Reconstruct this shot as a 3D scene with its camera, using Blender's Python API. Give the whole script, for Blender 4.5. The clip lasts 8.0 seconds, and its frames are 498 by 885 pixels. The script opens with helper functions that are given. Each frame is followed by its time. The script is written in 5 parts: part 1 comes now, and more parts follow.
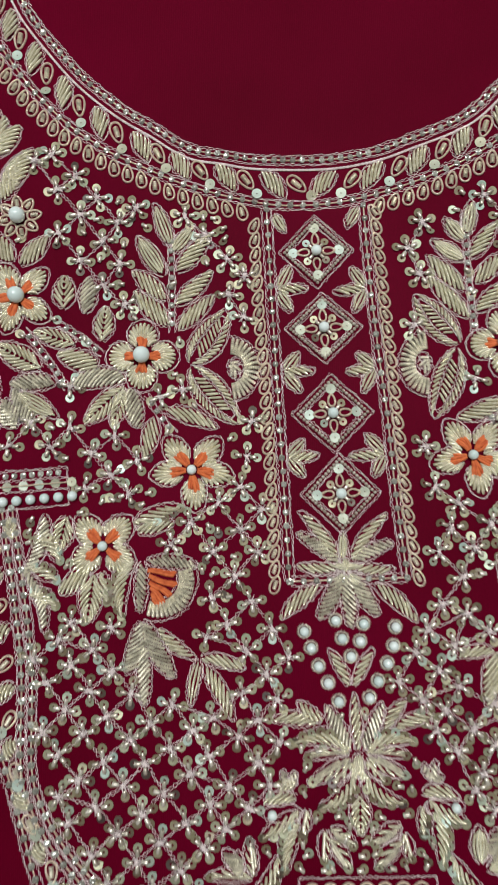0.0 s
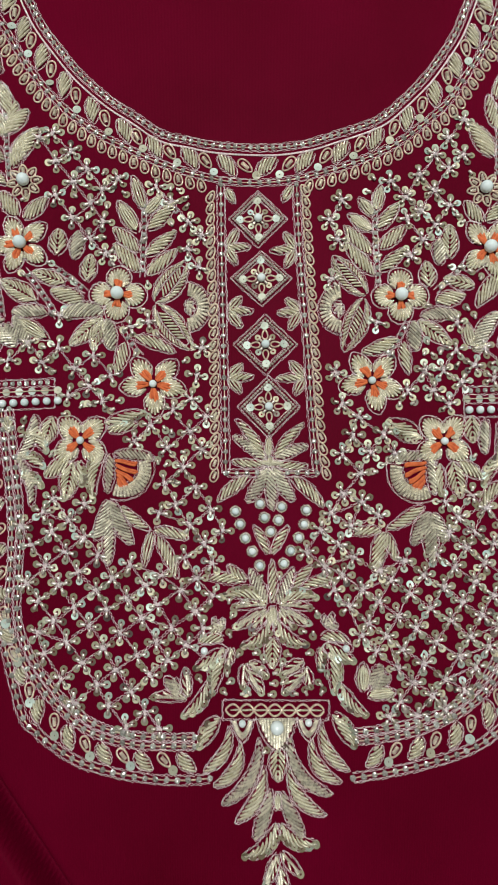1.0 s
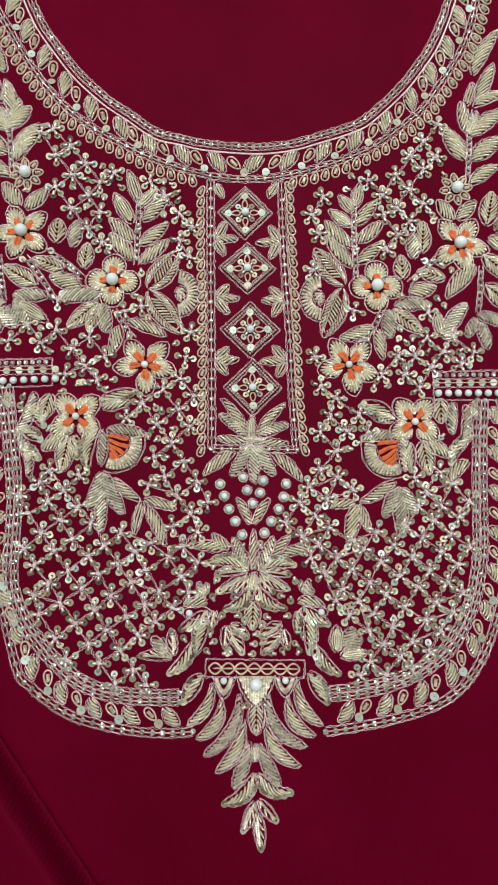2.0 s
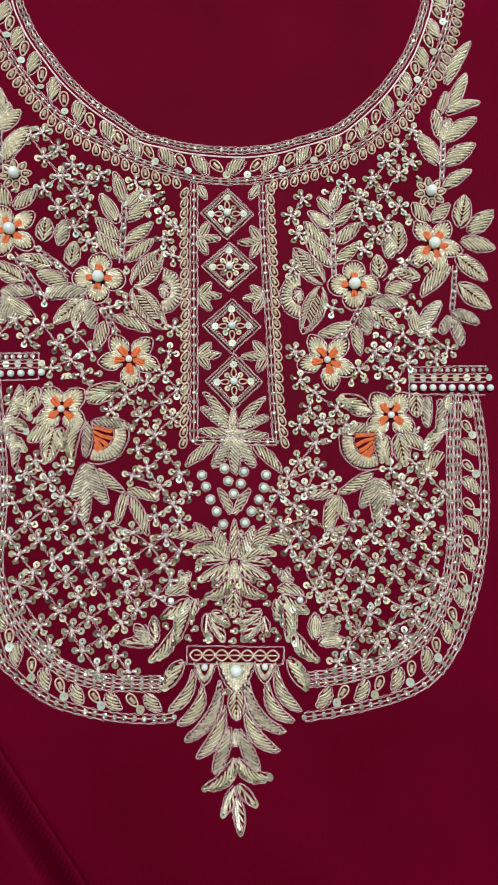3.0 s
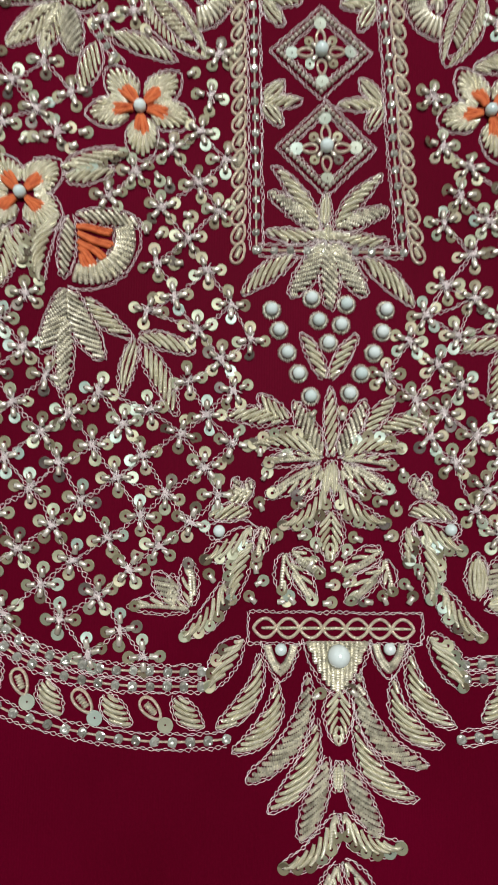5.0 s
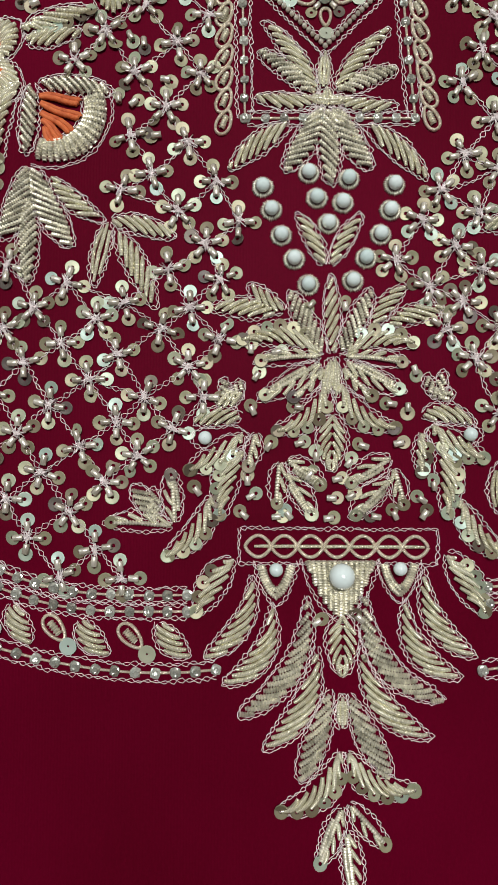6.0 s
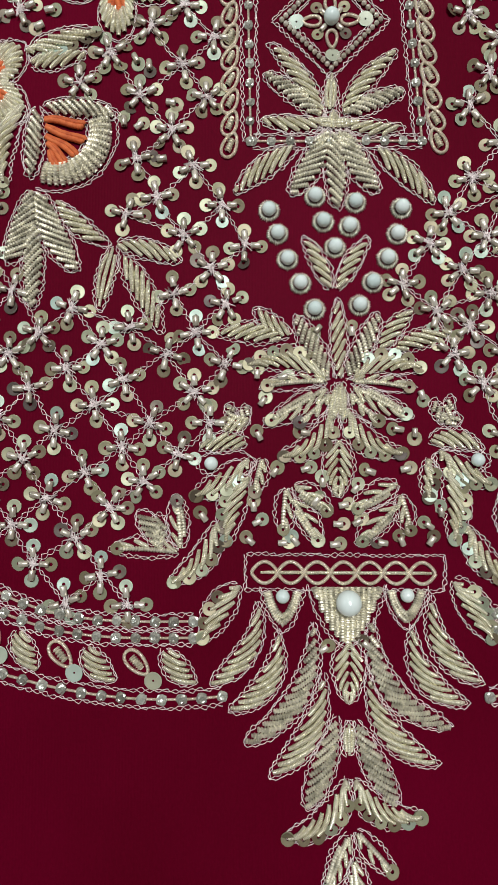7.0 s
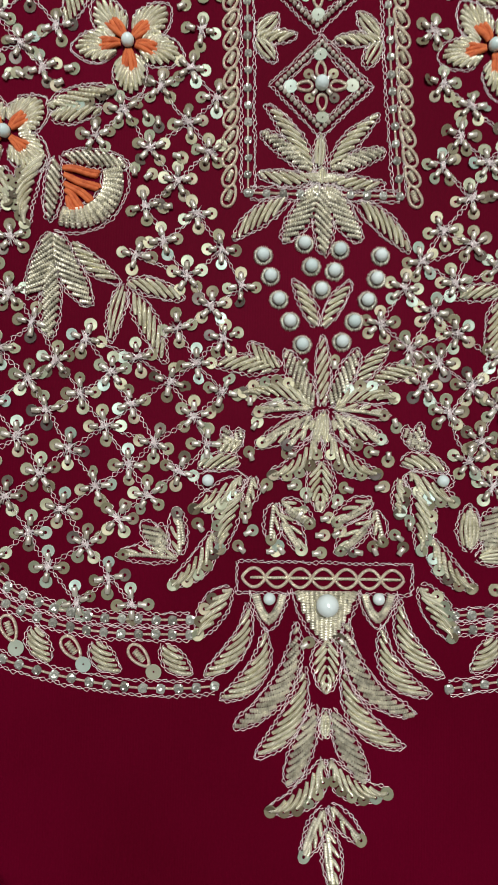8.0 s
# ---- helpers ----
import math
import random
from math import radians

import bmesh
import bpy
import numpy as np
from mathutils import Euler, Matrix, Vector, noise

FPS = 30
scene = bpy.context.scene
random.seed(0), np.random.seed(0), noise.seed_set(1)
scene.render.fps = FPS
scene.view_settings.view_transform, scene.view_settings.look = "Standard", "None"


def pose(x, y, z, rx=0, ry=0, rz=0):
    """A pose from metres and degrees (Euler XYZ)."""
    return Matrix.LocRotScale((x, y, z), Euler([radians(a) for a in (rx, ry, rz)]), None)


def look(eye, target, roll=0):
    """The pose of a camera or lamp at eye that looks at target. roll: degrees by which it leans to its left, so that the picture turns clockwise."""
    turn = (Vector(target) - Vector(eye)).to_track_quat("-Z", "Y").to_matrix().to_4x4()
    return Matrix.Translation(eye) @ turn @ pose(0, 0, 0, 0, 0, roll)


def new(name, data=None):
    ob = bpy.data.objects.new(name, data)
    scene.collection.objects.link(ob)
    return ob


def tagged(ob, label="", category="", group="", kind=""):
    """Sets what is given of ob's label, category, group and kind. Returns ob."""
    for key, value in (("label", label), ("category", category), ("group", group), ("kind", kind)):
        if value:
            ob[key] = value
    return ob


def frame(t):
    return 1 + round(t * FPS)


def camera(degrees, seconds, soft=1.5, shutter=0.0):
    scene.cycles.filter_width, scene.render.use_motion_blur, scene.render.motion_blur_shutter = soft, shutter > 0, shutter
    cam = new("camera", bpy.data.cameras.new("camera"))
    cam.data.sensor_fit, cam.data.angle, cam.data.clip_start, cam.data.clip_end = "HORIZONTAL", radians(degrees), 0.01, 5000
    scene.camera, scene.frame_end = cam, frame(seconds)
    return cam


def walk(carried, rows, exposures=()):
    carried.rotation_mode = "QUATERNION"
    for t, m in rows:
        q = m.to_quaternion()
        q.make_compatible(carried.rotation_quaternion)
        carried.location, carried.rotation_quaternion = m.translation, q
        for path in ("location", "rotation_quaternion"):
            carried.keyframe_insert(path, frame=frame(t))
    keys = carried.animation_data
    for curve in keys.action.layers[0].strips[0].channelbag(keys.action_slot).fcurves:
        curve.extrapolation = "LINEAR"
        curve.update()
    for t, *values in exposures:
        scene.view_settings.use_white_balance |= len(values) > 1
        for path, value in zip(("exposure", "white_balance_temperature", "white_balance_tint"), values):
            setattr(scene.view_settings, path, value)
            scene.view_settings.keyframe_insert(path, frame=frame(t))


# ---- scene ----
cam = camera(45, 8.0, soft=1.5, shutter=0.3)
# seconds, place in metres, turn in degrees
PATH = [
    (0, -0.04134, 0.04696, 0.29695, 4.821, 1.436, -2.155),
    (0.5, -0.03627, 0.01426, 0.34054, 4.950, 0.555, -1.185),
    (1, -0.01694, -0.01204, 0.37414, 5.338, -0.093, -0.083),
    (1.5, -0.01640, -0.02170, 0.38980, 5.248, -0.594, 0.471),
    (3, -0.00546, -0.04458, 0.41021, 6.612, -1.820, 0.591),
    (3.5, -0.01297, -0.04513, 0.40548, 6.861, -1.938, 0.478),
    (4, -0.01969, -0.04854, 0.39168, 6.389, -1.696, 0.591),
    (4.5, -0.03194, -0.07069, 0.30485, 5.658, -1.717, 0.717),
    (4.7, -0.03984, -0.07747, 0.26469, 5.350, -1.767, 0.707),
    (5.8, -0.02823, -0.11520, 0.19626, 3.444, 0.633, 0.137),
    (6, -0.02818, -0.11501, 0.19553, 3.012, 0.305, 0.052),
    (6.5, -0.02548, -0.11301, 0.20094, 2.714, 0.393, -0.011),
    (7, -0.02974, -0.10607, 0.19524, 2.824, 0.442, 0.025),
    (7.5, -0.02886, -0.11070, 0.19851, 3.442, 0.478, 0.295),
    (8, -0.03190, -0.09830, 0.22044, 2.340, -0.850, 0.970),
]
walk(cam, [(t, pose(x, y, z, rx, ry, rz)) for t, x, y, z, rx, ry, rz in PATH], [(0, -0.45), (1.0, -0.39), (1.7, -0.27), (4.0, -0.18), (4.7, -0.28), (5.8, -0.37), (8.0, -0.38)])

# ---- light: one ceiling lamp and an added side fill, in a plain closed room ----
MM = 0.001
world = bpy.data.worlds.new("room_air")
scene.world = world
world.use_nodes = True
world.node_tree.nodes["Background"].inputs[0].default_value = (0.8, 0.85, 1, 1)
world.node_tree.nodes["Background"].inputs[1].default_value = 0.02


def area_lamp(name, m, sx, sy, watts, colour):
    lamp = bpy.data.lights.new(name, "AREA")
    lamp.shape, lamp.size, lamp.size_y, lamp.energy, lamp.color = "RECTANGLE", sx, sy, watts, colour
    ob = new(name, lamp)
    ob.matrix_world = m
    return ob


area_lamp("ceiling_light", look((0.1, 0.75, 2.55), (0.1, 0.75, 0)), 0.9, 0.5, 88, (0.98, 0.985, 1))
# Added cool fill from the west side; no window is known there.
area_lamp("window_light", look((-1.96, 0.9, 1.45), (0, 0.4, 0.9)), 1.3, 1.2, 14, (0.82, 0.93, 1))


# ---- materials ----
def material(name, colour, rough=0.5, metal=0.0):
    m = bpy.data.materials.new(name)
    m.use_nodes = True
    b = m.node_tree.nodes["Principled BSDF"]
    b.inputs["Base Color"].default_value = (*colour, 1)
    b.inputs["Roughness"].default_value = rough
    b.inputs["Metallic"].default_value = metal
    return m, m.node_tree, b


def node(tree, kind, **values):
    n = tree.nodes.new(kind)
    for key, value in values.items():
        n.inputs[key.replace("_", " ")].default_value = value
    return n


def ramp(tree, factor, *stops):
    r = tree.nodes.new("ShaderNodeValToRGB")
    els = r.color_ramp.elements
    while len(els) < len(stops):
        els.new(0.5)
    for e, (at, c) in zip(els, stops):
        e.position, e.color = at, (*c, 1)
    tree.links.new(factor, r.inputs[0])
    return r.outputs[0]


def bump(tree, b, height, strength, distance):
    n = node(tree, "ShaderNodeBump", Strength=strength, Distance=distance)
    tree.links.new(height, n.inputs["Height"])
    tree.links.new(n.outputs[0], b.inputs["Normal"])


def cloth_material():
    m, tree, b = material("maroon_satin", (0.2, 0.002, 0.022), 0.55)
    at = tree.nodes.new("ShaderNodeTexCoord").outputs["Object"]
    big = node(tree, "ShaderNodeTexNoise", Scale=9.0, Detail=4.0)
    fine = node(tree, "ShaderNodeTexNoise", Scale=900.0, Detail=2.0)
    warp = node(tree, "ShaderNodeTexWave", Scale=320.0, Distortion=1.2)
    for n in (big, fine, warp):
        tree.links.new(at, n.inputs["Vector"])
    mix = tree.nodes.new("ShaderNodeMath")
    mix.operation = "MULTIPLY_ADD"
    mix.inputs[1].default_value = 0.35
    tree.links.new(fine.outputs[0], mix.inputs[0])
    tree.links.new(big.outputs[0], mix.inputs[2])
    colour = ramp(tree, mix.outputs[0], (0.35, (0.07, 0.0002, 0.0068)), (0.95, (0.11, 0.0003, 0.0132)))
    tree.links.new(colour, b.inputs["Base Color"])
    add = tree.nodes.new("ShaderNodeMath")
    tree.links.new(fine.outputs[0], add.inputs[0])
    tree.links.new(warp.outputs[0], add.inputs[1])
    bump(tree, b, add.outputs[0], 0.12, 0.0002)
    b.inputs["Specular IOR Level"].default_value = 0.02
    return m


def wire_material(name, dark, pale, rough, pitch, depth, metal=1.0):
    """Coiled metal wire: turns of the coil along u, tarnish from place to place and from wire to wire."""
    m, tree, b = material(name, pale, rough, metal)
    uv = tree.nodes.new("ShaderNodeTexCoord")
    coil = node(tree, "ShaderNodeTexWave", Scale=pitch, Distortion=0.6, Detail=1.0)
    coil.wave_profile = "SIN"
    tree.links.new(uv.outputs["UV"], coil.inputs["Vector"])
    spot = node(tree, "ShaderNodeTexNoise", Scale=420.0, Detail=3.0)
    tree.links.new(uv.outputs["Object"], spot.inputs["Vector"])
    each = tree.nodes.new("ShaderNodeNewGeometry")
    add = tree.nodes.new("ShaderNodeMath")
    add.operation = "MULTIPLY_ADD"
    add.inputs[1].default_value = 0.3
    tree.links.new(each.outputs["Random Per Island"], add.inputs[0])
    tree.links.new(spot.outputs[0], add.inputs[2])
    tree.links.new(ramp(tree, add.outputs[0], (0.4, dark), (0.78, pale)), b.inputs["Base Color"])
    bump(tree, b, coil.outputs[0], depth, 0.0005)
    return m


def random_tint(name, stops, rough, metal, scale=600.0):
    m, tree, b = material(name, stops[-1][1], rough, metal)
    info = tree.nodes.new("ShaderNodeObjectInfo")
    tree.links.new(ramp(tree, info.outputs["Random"], *stops), b.inputs["Base Color"])
    at = tree.nodes.new("ShaderNodeTexCoord").outputs["Object"]
    spot = node(tree, "ShaderNodeTexNoise", Scale=scale, Detail=2.0)
    tree.links.new(at, spot.inputs["Vector"])
    bump(tree, b, spot.outputs[0], 0.12, 0.0002)
    return m, tree, b


def plain(name, colour, rough, scale, depth=0.2):
    m, tree, b = material(name, colour, rough)
    at = tree.nodes.new("ShaderNodeTexCoord").outputs["Object"]
    spot = node(tree, "ShaderNodeTexNoise", Scale=scale, Detail=5.0)
    tree.links.new(at, spot.inputs["Vector"])
    tree.links.new(ramp(tree, spot.outputs[0], (0.3, tuple(c * 0.9 for c in colour)), (0.7, colour)), b.inputs["Base Color"])
    bump(tree, b, spot.outputs[0], depth, 0.002)
    return m


CLOTH = cloth_material()
GOLD = wire_material("pale_gold_bullion_wire", (0.7, 0.66, 0.46), (1.0, 0.98, 0.76), 0.24, 0.6, 0.5, 0.68)
PURL = wire_material("crimped_purl_wire", (0.42, 0.4, 0.31), (0.86, 0.83, 0.69), 0.4, 0.8, 0.3, 0.7)
LOOP = wire_material("smooth_gold_loop_wire", (0.7, 0.6, 0.44), (0.96, 0.87, 0.69), 0.3, 0.7, 0.5, 0.65)
THREAD = wire_material("rose_silver_thread", (0.74, 0.65, 0.63), (0.96, 0.88, 0.86), 0.38, 1.5, 0.4, 0.4)
FLOSS = wire_material("orange_cotton_floss", (0.45, 0.075, 0.016), (0.64, 0.15, 0.04), 0.7, 0.7, 0.35, 0.0)
SEQUIN, _, _ = random_tint("pale_green_gold_sequin", ((0.0, (0.06, 0.045, 0.04)), (0.15, (0.17, 0.14, 0.085)), (0.55, (0.27, 0.255, 0.155)), (0.85, (0.3, 0.33, 0.23)), (1.0, (0.38, 0.49, 0.43))), 0.44, 0.38)
BEAD, _, _ = random_tint("silver_lined_bugle_bead", ((0.0, (0.5, 0.46, 0.37)), (1.0, (0.82, 0.79, 0.68))), 0.26, 0.6)
STONE, _, _ = random_tint("clear_rhinestone", ((0.0, (0.36, 0.36, 0.31)), (1.0, (0.74, 0.78, 0.7))), 0.16, 0.7)
PEARL, _, pearl_node = random_tint("mint_white_pearl", ((0.0, (0.54, 0.67, 0.64)), (1.0, (0.7, 0.8, 0.77))), 0.18, 0.0)
pearl_node.inputs["Coat Weight"].default_value = 0.5
pearl_node.inputs["Coat Roughness"].default_value = 0.12
WALL = plain("matt_wall_paint", (0.42, 0.38, 0.34), 0.85, 3.0)
CEILING = plain("white_ceiling_paint", (0.6, 0.6, 0.58), 0.9, 3.0)
FLOOR = plain("grey_floor_tile", (0.32, 0.3, 0.28), 0.5, 6.0)


# ---- builders (all design numbers below are millimetres) ----
class Shape:
    """Gathers tubes and sheets into one mesh."""

    def __init__(self):
        self.v, self.f, self.uv, self.smooth = [], [], [], True

    def tube(self, pts, radius, sides=5, closed=False, half=True, taper=True, crimp=0.0):
        n = len(pts)
        first = len(self.v)
        run = 0.0
        runs = []
        for i, p in enumerate(pts):
            a, b = pts[(i - 1) % n if closed else max(i - 1, 0)], pts[(i + 1) % n if closed else min(i + 1, n - 1)]
            tx, ty = b[0] - a[0], b[1] - a[1]
            d = math.hypot(tx, ty) or 1.0
            sx, sy = -ty / d, tx / d
            if i:
                run += math.dist(p, pts[i - 1])
            runs.append(run)
            r = radius * (0.72 if taper and not closed and i in (0, n - 1) else 1.0 + (crimp if i % 2 else -crimp))
            for k in range(sides):
                ang = (-0.5 + (math.pi + 1.0) * k / (sides - 1)) if half else 2 * math.pi * k / sides
                c, s = math.cos(ang) * r, math.sin(ang) * r
                self.v.append(((p[0] + sx * c) * MM, (p[1] + sy * c) * MM, (p[2] + s) * MM))
        wrap = sides - 1 if half else sides
        for i in range(n if closed else n - 1):
            j = (i + 1) % n
            uj = runs[j] if j else run + 1
            for k in range(wrap):
                l = (k + 1) % sides
                self.f.append((first + i * sides + k, first + j * sides + k, first + j * sides + l, first + i * sides + l))
                self.uv += [(runs[i], k / sides), (uj, k / sides), (uj, (k + 1) / sides), (runs[i], (k + 1) / sides)]
        return self

    def crimped(self, pts, radius, step=0.46):
        """Purl wire: a tube pinched at every turn."""
        run = [0.0]
        for a, b in zip(pts, pts[1:]):
            run.append(run[-1] + math.dist(a, b))
        count, i, fine = max(4, round(run[-1] / (step * rnd.uniform(0.85, 1.2)))), 0, []
        for k in range(count + 1):
            s = run[-1] * k / count
            while i < len(run) - 2 and run[i + 1] < s:
                i += 1
            u = (s - run[i]) / max(run[i + 1] - run[i], 1e-9)
            fine.append(tuple(a + (b - a) * u for a, b in zip(pts[i], pts[i + 1])))
        self.smooth = False
        return self.tube(fine, radius, 6, crimp=0.28)

    def mesh(self, name, mat):
        me = bpy.data.meshes.new(name)
        me.from_pydata(self.v, [], self.f)
        layer = me.uv_layers.new(name="coil")
        layer.data.foreach_set("uv", [c for uv in self.uv for c in uv])
        me.polygons.foreach_set("use_smooth", [self.smooth] * len(me.polygons))
        me.materials.append(mat)
        return me


def thing(name, x, y, label, category, group=""):
    ob = new(name)
    ob.empty_display_size = 0.002
    ob.location = (x * MM, y * MM, 0)
    return tagged(ob, label, category, group)


def part(name, shape, mat, parent, label=""):
    """Links a Shape, or a ready mesh, as one mesh object under a thing or a part."""
    ob = new(name, shape.mesh(name, mat) if isinstance(shape, Shape) else shape)
    ob.parent = parent
    up = parent
    at = Vector((0, 0, 0))
    while up is not None:
        at += up.location
        up = up.parent
    if isinstance(shape, Shape):
        ob.location = -at
    return tagged(ob, label)


def base_of(parent):
    at = Vector((0, 0, 0))
    while parent is not None:
        at += parent.location
        parent = parent.parent
    return at


def placed(name, me, parent, x, y, z=0.0, turn=0.0, tilt=(0.0, 0.0), size=1.0, label=""):
    """One shared mesh as an object of its own under a thing, at a place on the cloth."""
    ob = part(name, me, None, parent, label)
    ob.location = Vector((x * MM, y * MM, z * MM)) - base_of(parent)
    ob.rotation_euler = (tilt[0], tilt[1], turn)
    ob.scale = (size, size, size)
    return ob


rnd = random.Random(7)


def turned(name, profile, steps, mat, closed=False, smooth=True):
    """A mesh of revolution from (radius, height) pairs in millimetres."""
    v, f = [], []
    for r, z in profile:
        v += [(r * MM * math.cos(2 * math.pi * k / steps), r * MM * math.sin(2 * math.pi * k / steps), z * MM) for k in range(steps)]
    n = len(profile)
    for i in range(n if closed else n - 1):
        for k in range(steps):
            a, b, j = i * steps + k, i * steps + (k + 1) % steps, (i + 1) % n
            f.append((a, b, j * steps + (k + 1) % steps, j * steps + k))
    me = bpy.data.meshes.new(name)
    me.from_pydata(v, [], f)
    me.polygons.foreach_set("use_smooth", [smooth] * len(me.polygons))
    me.materials.append(mat)
    return me


SEQUIN_MESH = turned("sequin", [(0.56, 0.2), (0.6, 0.3), (2.06, 0.38), (2.16, 0.36), (2.1, 0.26)], 16, SEQUIN, True, False)
DISC, _, _ = random_tint("large_gilt_sequin", ((0.0, (0.34, 0.33, 0.22)), (1.0, (0.42, 0.52, 0.45))), 0.5, 0.25)
DISC_MESH = turned("large_sequin", [(0.34, 0.3), (0.4, 0.4), (2.9, 0.56), (3.02, 0.54), (2.95, 0.4)], 22, DISC, True, False)
PEARL_MESH = turned("pearl", [(2.5 * math.sin(a), 2.2 - 2.5 * math.cos(a)) for a in [0.03 + 0.31 * k for k in range(10)] + [3.12]], 18, PEARL)


def bugle_mesh():
    """A short glass tube lying along x, with open ends."""
    v, f, n = [], [], 8
    for x, r in ((0.0, 0.35), (0.0, 0.95), (0.15, 1.08), (3.05, 1.08), (3.2, 0.95), (3.2, 0.35)):
        v += [(x * MM, r * MM * math.cos(2 * math.pi * k / n), (0.9 + r * math.sin(2 * math.pi * k / n)) * MM) for k in range(n)]
    for i in range(5):
        for k in range(n):
            f.append((i * n + k, i * n + (k + 1) % n, (i + 1) * n + (k + 1) % n, (i + 1) * n + k))
    me = bpy.data.meshes.new("bugle_bead")
    me.from_pydata(v, [], f)
    me.polygons.foreach_set("use_smooth", [True] * len(me.polygons))
    me.materials.append(BEAD)
    return me


def stone_mesh():
    """A cut stone in a square claw cup: a small table, and two rows of slanting facets."""
    v, f, n = [], [], 8
    for i, (r, z) in enumerate(((1.75, 0.0), (1.8, 0.7), (1.5, 0.95), (0.95, 1.5), (0.5, 1.4))):
        for k in range(n):
            q = 2 * math.pi * (k + 0.5 * (i % 2)) / n + math.pi / 8
            w = r * (1.12 if i < 2 and (k % 2 == 0) else 1.0)
            v.append((w * math.cos(q) * MM, w * math.sin(q) * MM, (z + (0.1 if k % 3 == 0 else 0.0)) * MM))
    for i in range(4):
        for k in range(n):
            b, c = i * n + k, i * n + (k + 1) % n
            f += [(b, c, c + n), (b, c + n, b + n)]
    f.append(tuple(4 * n + k for k in range(n)))
    me = bpy.data.meshes.new("rhinestone")
    me.from_pydata(v, [], f)
    me.materials.append(STONE)
    return me


BEAD_MESH = turned("small_bead", [(0.95 * math.sin(q), 0.9 - 0.9 * math.cos(q)) for q in (0.05, 0.5, 1.0, 1.57, 2.1, 2.6, 3.09)], 8, BEAD)
BUGLE_MESH, STONE_MESH = bugle_mesh(), stone_mesh()


def smooth_line(pts, step, closed=False):
    """A Catmull-Rom line through a few control points, cut into even steps."""
    p = [Vector((q[0], q[1], 0)) for q in pts]
    n = len(p)
    dense = []
    for i in range(n if closed else n - 1):
        a, b, c, d = (p[(i + k) % n] if closed else p[min(max(i + k, 0), n - 1)] for k in (-1, 0, 1, 2))
        for k in range(12):
            u = k / 12
            dense.append(0.5 * (2 * b + (c - a) * u + (2 * a - 5 * b + 4 * c - d) * u * u + (3 * b - a - 3 * c + d) * u * u * u))
    dense.append(p[0] if closed else p[-1])
    return even(dense, step)


def even(dense, step):
    run = [0.0]
    for a, b in zip(dense, dense[1:]):
        run.append(run[-1] + math.hypot(b[0] - a[0], b[1] - a[1]))
    count = max(2, round(run[-1] / step))
    out, i = [], 0
    for k in range(count + 1):
        s = run[-1] * k / count
        while i < len(run) - 2 and run[i + 1] < s:
            i += 1
        u = (s - run[i]) / max(run[i + 1] - run[i], 1e-9)
        a, b = dense[i], dense[i + 1]
        out.append((a[0] + (b[0] - a[0]) * u, a[1] + (b[1] - a[1]) * u))
    return out


def normals(line, closed=False):
    n, out = len(line), []
    for i in range(n):
        a, b = line[(i - 1) % n if closed else max(i - 1, 0)], line[(i + 1) % n if closed else min(i + 1, n - 1)]
        d = math.hypot(b[0] - a[0], b[1] - a[1]) or 1.0
        out.append((-(b[1] - a[1]) / d, (b[0] - a[0]) / d))
    return out


def offset(line, by):
    return [(p[0] + n[0] * by, p[1] + n[1] * by) for p, n in zip(line, normals(line))]


def chain(shape, line, link=2.45, wide=0.55, thick=0.15, lift=0.3):
    """Chain stitch: two thin strands that open into a drop at every link and are drawn together at its end, a little crooked."""
    run = even([(p[0], p[1]) for p in line], link / 3)
    nor = normals(run)
    links = [(rnd.uniform(0.45, 1.35), rnd.uniform(-0.28, 0.28)) for k in range(len(run) // 3 + 1)]
    for sign in (1, -1):
        pts = []
        for k, (p, n) in enumerate(zip(run, nor)):
            fat, aside = links[k // 3]
            w = sign * wide * fat * (0.12, 0.75, 1.0)[k % 3] + aside + rnd.uniform(-0.14, 0.14)
            z = lift + (0.28 * sign, 0.0, 0.1)[k % 3]
            pts.append((p[0] + n[0] * w, p[1] + n[1] * w, z))
        shape.tube(pts, thick * rnd.uniform(0.88, 1.12), 4, taper=False)
    return shape


def spine(x0, y0, x1, y1, bend, steps=24):
    dx, dy = x1 - x0, y1 - y0
    mx, my = (x0 + x1) / 2 - dy * bend * 2, (y0 + y1) / 2 + dx * bend * 2
    return [((1 - u) ** 2 * x0 + 2 * u * (1 - u) * mx + u * u * x1, (1 - u) ** 2 * y0 + 2 * u * (1 - u) * my + u * u * y1) for u in [k / steps for k in range(steps + 1)]]


